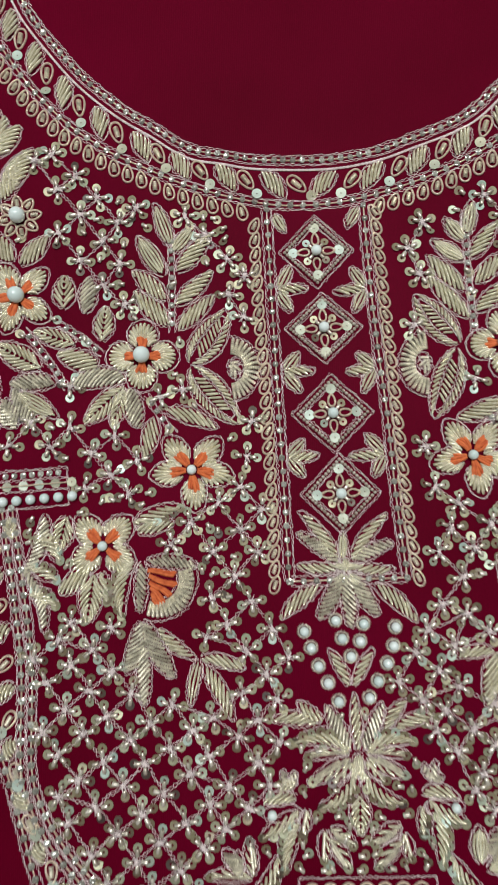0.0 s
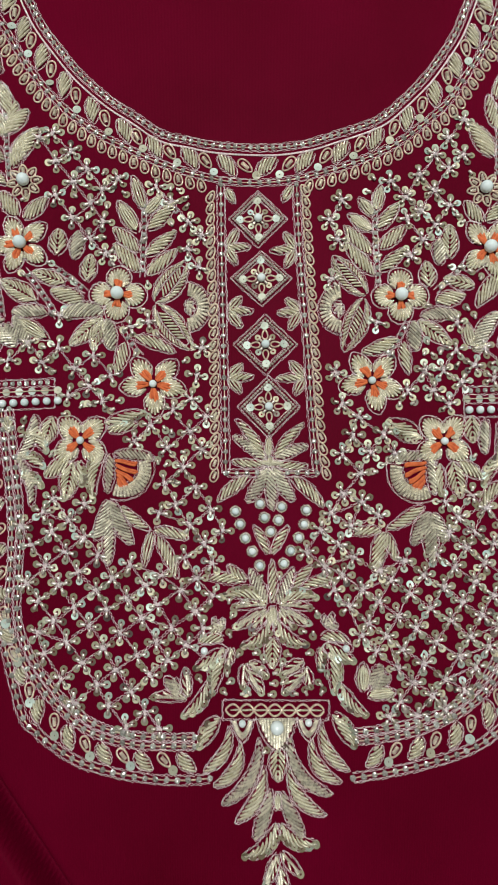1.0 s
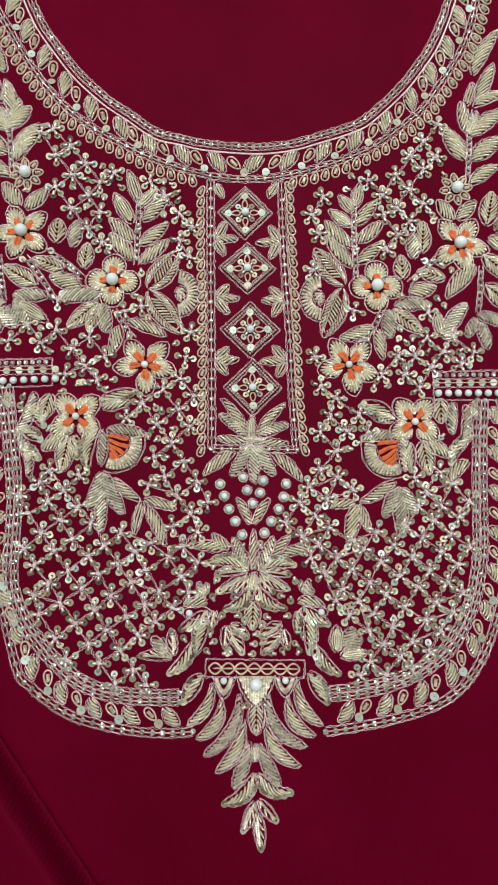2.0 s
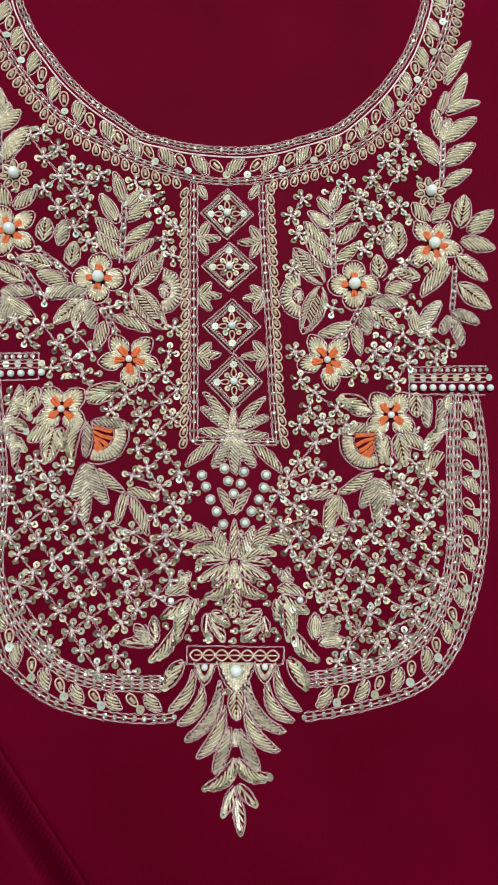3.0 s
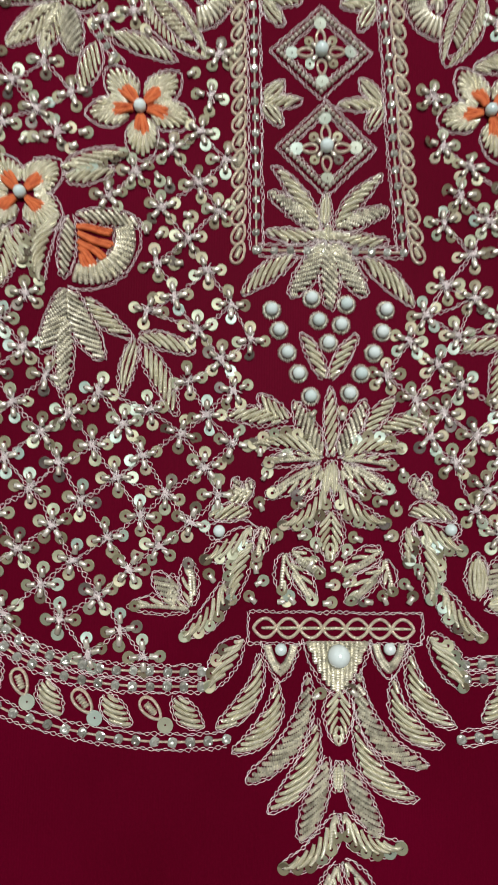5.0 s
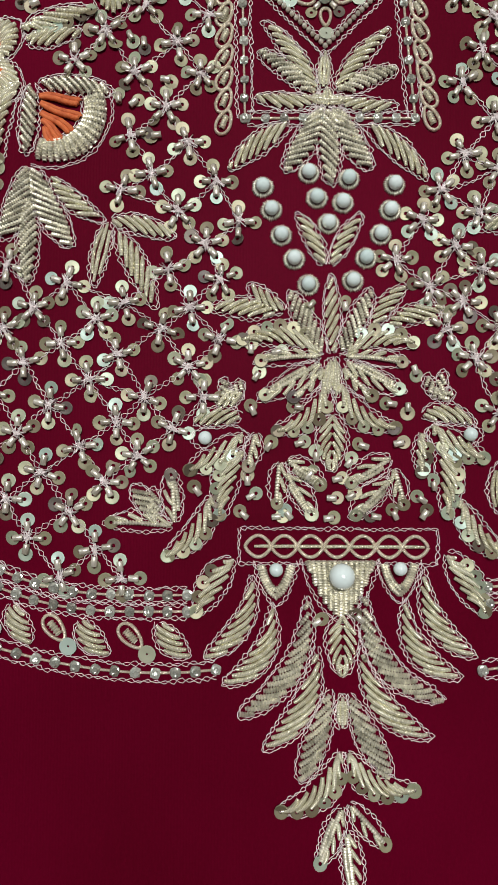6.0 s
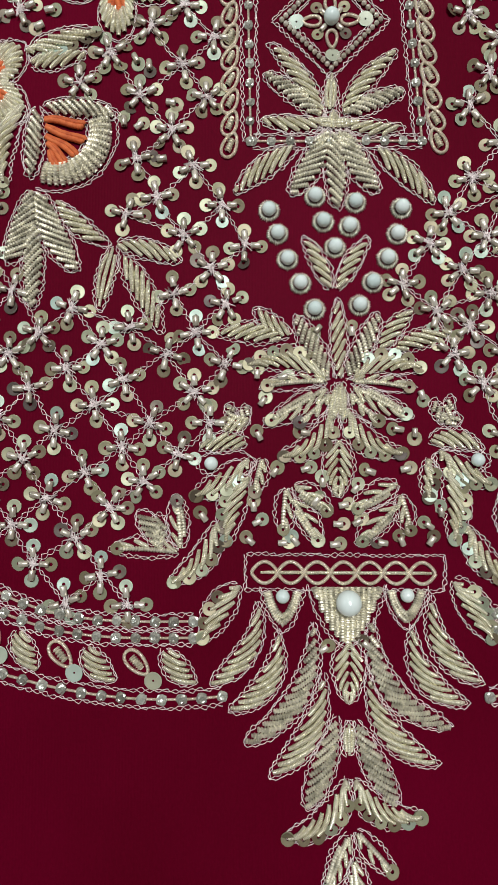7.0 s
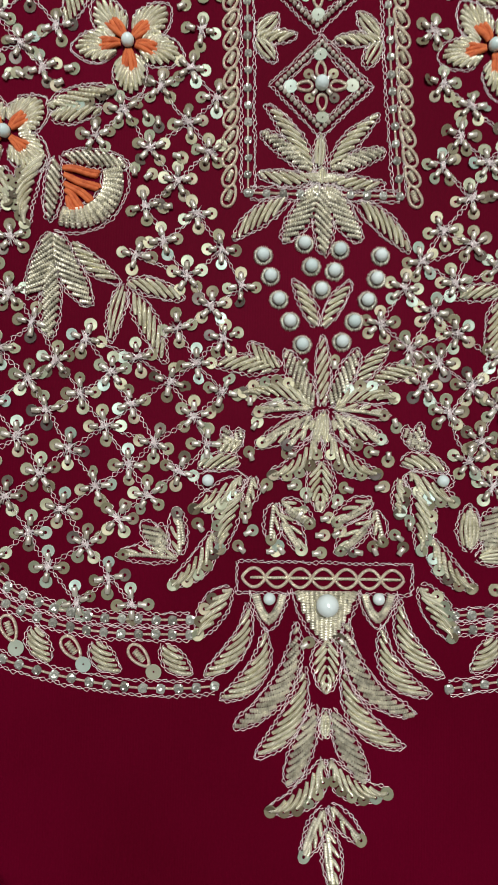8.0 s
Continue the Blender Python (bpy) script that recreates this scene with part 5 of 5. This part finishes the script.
loose_bead(-65.9, 164.5, 2.0)
loose_bead(74.7, 79.5, 4.4)
loose_bead(-162.6, 181.2, 0.5)
loose_bead(61.6, 186.2, 2.9)
loose_bead(104.9, 80.0, 1.4)
loose_bead(67.8, 143.2, 3.8)
loose_bead(112.8, 136.2, 6.2)
loose_bead(-74.3, 91.7, 2.3)
loose_bead(-139.4, 15.1, 0.8)
loose_bead(64.7, 154.7, 5.6)
loose_bead(97.0, 86.3, 1.8)
loose_bead(-158.0, 27.3, 0.3)
loose_bead(-145.9, 83.6, 2.7)
loose_bead(141.5, 20.3, 5.1)
loose_bead(106.9, 122.3, 1.2)
loose_bead(-101.6, 43.8, 3.6)
loose_bead(-61.7, 187.7, 6.0)
loose_bead(98.4, 110.6, 3.0)
loose_bead(128.3, 199.2, 5.4)
loose_bead(-72.9, 10.5, 1.6)
loose_bead(-157.7, 32.7, 4.0)
loose_bead(-132.3, 40.9, 0.1)
loose_bead(-103.1, 137.5, 2.5)
loose_bead(-80.9, 125.4, 4.9)
loose_bead(94.8, 79.3, 1.0)
loose_bead(67.4, 9.0, 3.4)
for x, y in ((125.4, 235.2), (-144.5, 226.2), (-153.2, 223.3), (114.7, 222.8), (-132.2, 214.4), (105.3, 211.5), (124.1, 211.2), (-141.9, 207.1)):
    star(x, y)
for x, y in ((114.3, 202.1), (-121.2, 201.7), (94.8, 197.6), (-101.2, 195.0), (-130.4, 193.3), (76.1, 193.2), (-76.4, 189.7), (-110.9, 187.8)):
    star(x, y)
for x, y in ((104.1, 187.0), (-141.5, 183.5), (85.5, 182.6), (44.0, 180.6), (-66.4, 178.8), (-118.5, 178.2), (113.9, 176.9), (95.2, 173.4)):
    star(x, y)
for x, y in ((-130.1, 169.0), (86.1, 168.4), (35.9, 167.1), (-110.0, 166.1), (-55.2, 165.9), (104.6, 164.2), (-46.9, 156.8), (-118.3, 154.9)):
    star(x, y)
for x, y in ((96.2, 154.1), (41.2, 153.6), (-55.5, 147.7), (-108.0, 144.7), (87.5, 143.3), (-48.0, 135.3), (36.8, 127.3), (-136.1, 103.9)):
    star(x, y)
for x, y in ((-79.8, 100.2), (65.7, 99.3), (116.0, 99.1), (-91.1, 96.7), (-156.6, 86.8), (-136.6, 83.6), (-45.9, 83.0), (132.7, 82.9)):
    star(x, y)
for x, y in ((114.9, 81.7), (-114.2, 78.4), (-167.8, 75.3), (-147.0, 73.7), (126.0, 71.7), (146.9, 71.3), (-126.3, 70.1), (106.2, 68.5)):
    star(x, y)
for x, y in ((95.0, 68.3), (38.5, 67.2), (-103.2, 65.7), (-49.4, 65.1), (138.2, 63.4), (118.1, 61.0), (-116.5, 58.7), (100.0, 55.8)):
    star(x, y)
for x, y in ((83.3, 55.5), (-129.7, 52.9), (-52.8, 50.5), (-108.3, 49.3), (42.0, 47.1), (109.0, 47.1), (-64.2, 43.4), (-43.1, 39.4)):
    star(x, y)
for x, y in ((52.7, 38.5), (-77.7, 34.1), (-53.2, 29.8), (68.0, 28.0), (49.0, 27.0), (-87.8, 23.8), (-67.4, 19.4), (-45.3, 18.7)):
    star(x, y)
for x, y in ((59.3, 16.8), (74.2, 16.2), (41.8, 15.5), (-56.9, 7.3), (52.7, 3.4), (-68.7, -2.1), (-49.5, -4.8), (42.0, -9.1)):
    star(x, y)
for x, y in ((121.4, -9.8), (-137.2, -12.0), (53.3, -13.8), (104.8, -13.9), (-61.6, -15.2), (-117.7, -15.2), (130.2, -17.9), (-40.1, -18.0)):
    star(x, y)
for x, y in ((-143.6, -20.1), (-71.7, -21.0), (34.2, -21.1), (63.4, -22.6), (112.9, -23.9), (-127.5, -25.3), (-52.7, -28.1), (-156.3, -28.6)):
    star(x, y)
for x, y in ((46.8, -28.8), (140.9, -29.0), (27.7, -31.1), (-32.5, -31.6), (-137.4, -31.9), (122.4, -32.7), (106.8, -32.9), (-117.9, -35.6)):
    star(x, y)
for x, y in ((-43.5, -39.3), (-150.1, -39.9), (134.4, -39.9), (38.5, -40.0), (117.2, -42.0), (-129.1, -44.3), (18.9, -44.7), (-108.9, -46.4)):
    star(x, y)
for x, y in ((98.5, -46.4), (47.6, -47.6), (-55.6, -47.6), (79.1, -49.7), (-38.8, -51.1), (127.9, -51.1), (-89.4, -52.2), (-141.0, -52.9)):
    star(x, y)
for x, y in ((30.2, -53.5), (109.2, -53.5), (63.6, -55.9), (-120.8, -56.5), (40.9, -58.4), (90.5, -58.7), (-70.0, -58.8), (140.5, -59.3)):
    star(x, y)
for x, y in ((-100.0, -60.5), (-48.5, -60.5), (70.5, -61.5), (121.8, -62.6), (-151.9, -63.0), (-79.5, -64.2), (-131.9, -64.3), (102.4, -66.1)):
    star(x, y)
for x, y in ((52.8, -67.3), (-58.2, -67.4), (-109.7, -67.4), (35.2, -67.5), (81.9, -69.7), (-38.8, -70.8), (132.4, -70.8), (-90.7, -72.2)):
    star(x, y)
for x, y in ((-144.5, -73.6), (62.7, -74.7), (113.8, -75.1), (-72.0, -76.0), (44.5, -77.2), (-122.9, -77.2), (93.7, -78.6), (-103.0, -78.7)):
    star(x, y)
for x, y in ((-48.9, -79.9), (125.6, -82.5), (74.5, -82.9), (-81.5, -84.1), (-134.7, -85.6), (106.3, -85.6), (56.2, -87.1), (-113.2, -88.5)):
    star(x, y)
for x, y in ((135.4, -88.8), (-63.2, -90.0), (-44.1, -90.0), (85.1, -90.6), (-144.2, -92.5), (-94.3, -92.6), (66.8, -94.8), (52.0, -94.9)):
    star(x, y)
for x, y in ((117.6, -95.6), (-72.3, -97.9), (-126.4, -98.4), (96.9, -98.7), (-54.1, -100.1), (128.6, -101.1), (-104.6, -101.8), (76.6, -102.9)):
    star(x, y)
for x, y in ((60.3, -103.8), (-140.1, -104.8), (-84.2, -106.0), (110.9, -106.8), (-65.2, -109.1), (-116.8, -110.3), (89.1, -111.0), (120.7, -113.4)):
    star(x, y)
for x, y in ((73.5, -113.6), (-96.5, -114.4), (-75.8, -117.5), (-129.2, -119.9), (101.5, -120.5), (82.5, -122.4), (-107.5, -122.8), (112.8, -127.0)):
    star(x, y)
for x, y in ((-87.3, -127.1), (93.8, -130.0), (-121.0, -133.2), (74.1, -133.3), (-100.3, -135.4), (101.2, -137.9), (-78.6, -139.0), (84.6, -141.3)):
    star(x, y)
for x, y in ((67.2, -142.0), (-90.1, -147.8), (-70.1, -148.3)):
    star(x, y)
net = thing("thread_lattice", 0, 0, "diagonal lattice of chain-stitched silver thread joining the beaded stars", "thread lattice")
net["kind"] = "stuff"
lines = Shape()
for i, a in enumerate(STARS):
    near = sorted((math.dist(a, b), b) for b in STARS[i + 1:] if math.dist(a, b) < 20.5)
    for d, b in near:
        slope = abs(math.atan2(b[1] - a[1], b[0] - a[0]))
        slope = min(slope, math.pi - slope)
        if 0.3 < slope < 1.25 and (a[0] + 5) * (b[0] + 5) > 0:
            chain(lines, [a, ((a[0] + b[0]) / 2 + rnd.uniform(-0.8, 0.8), (a[1] + b[1]) / 2 + rnd.uniform(-0.8, 0.8)), b], 2.6, 0.72, 0.155)
part("lattice", lines, THREAD, net)
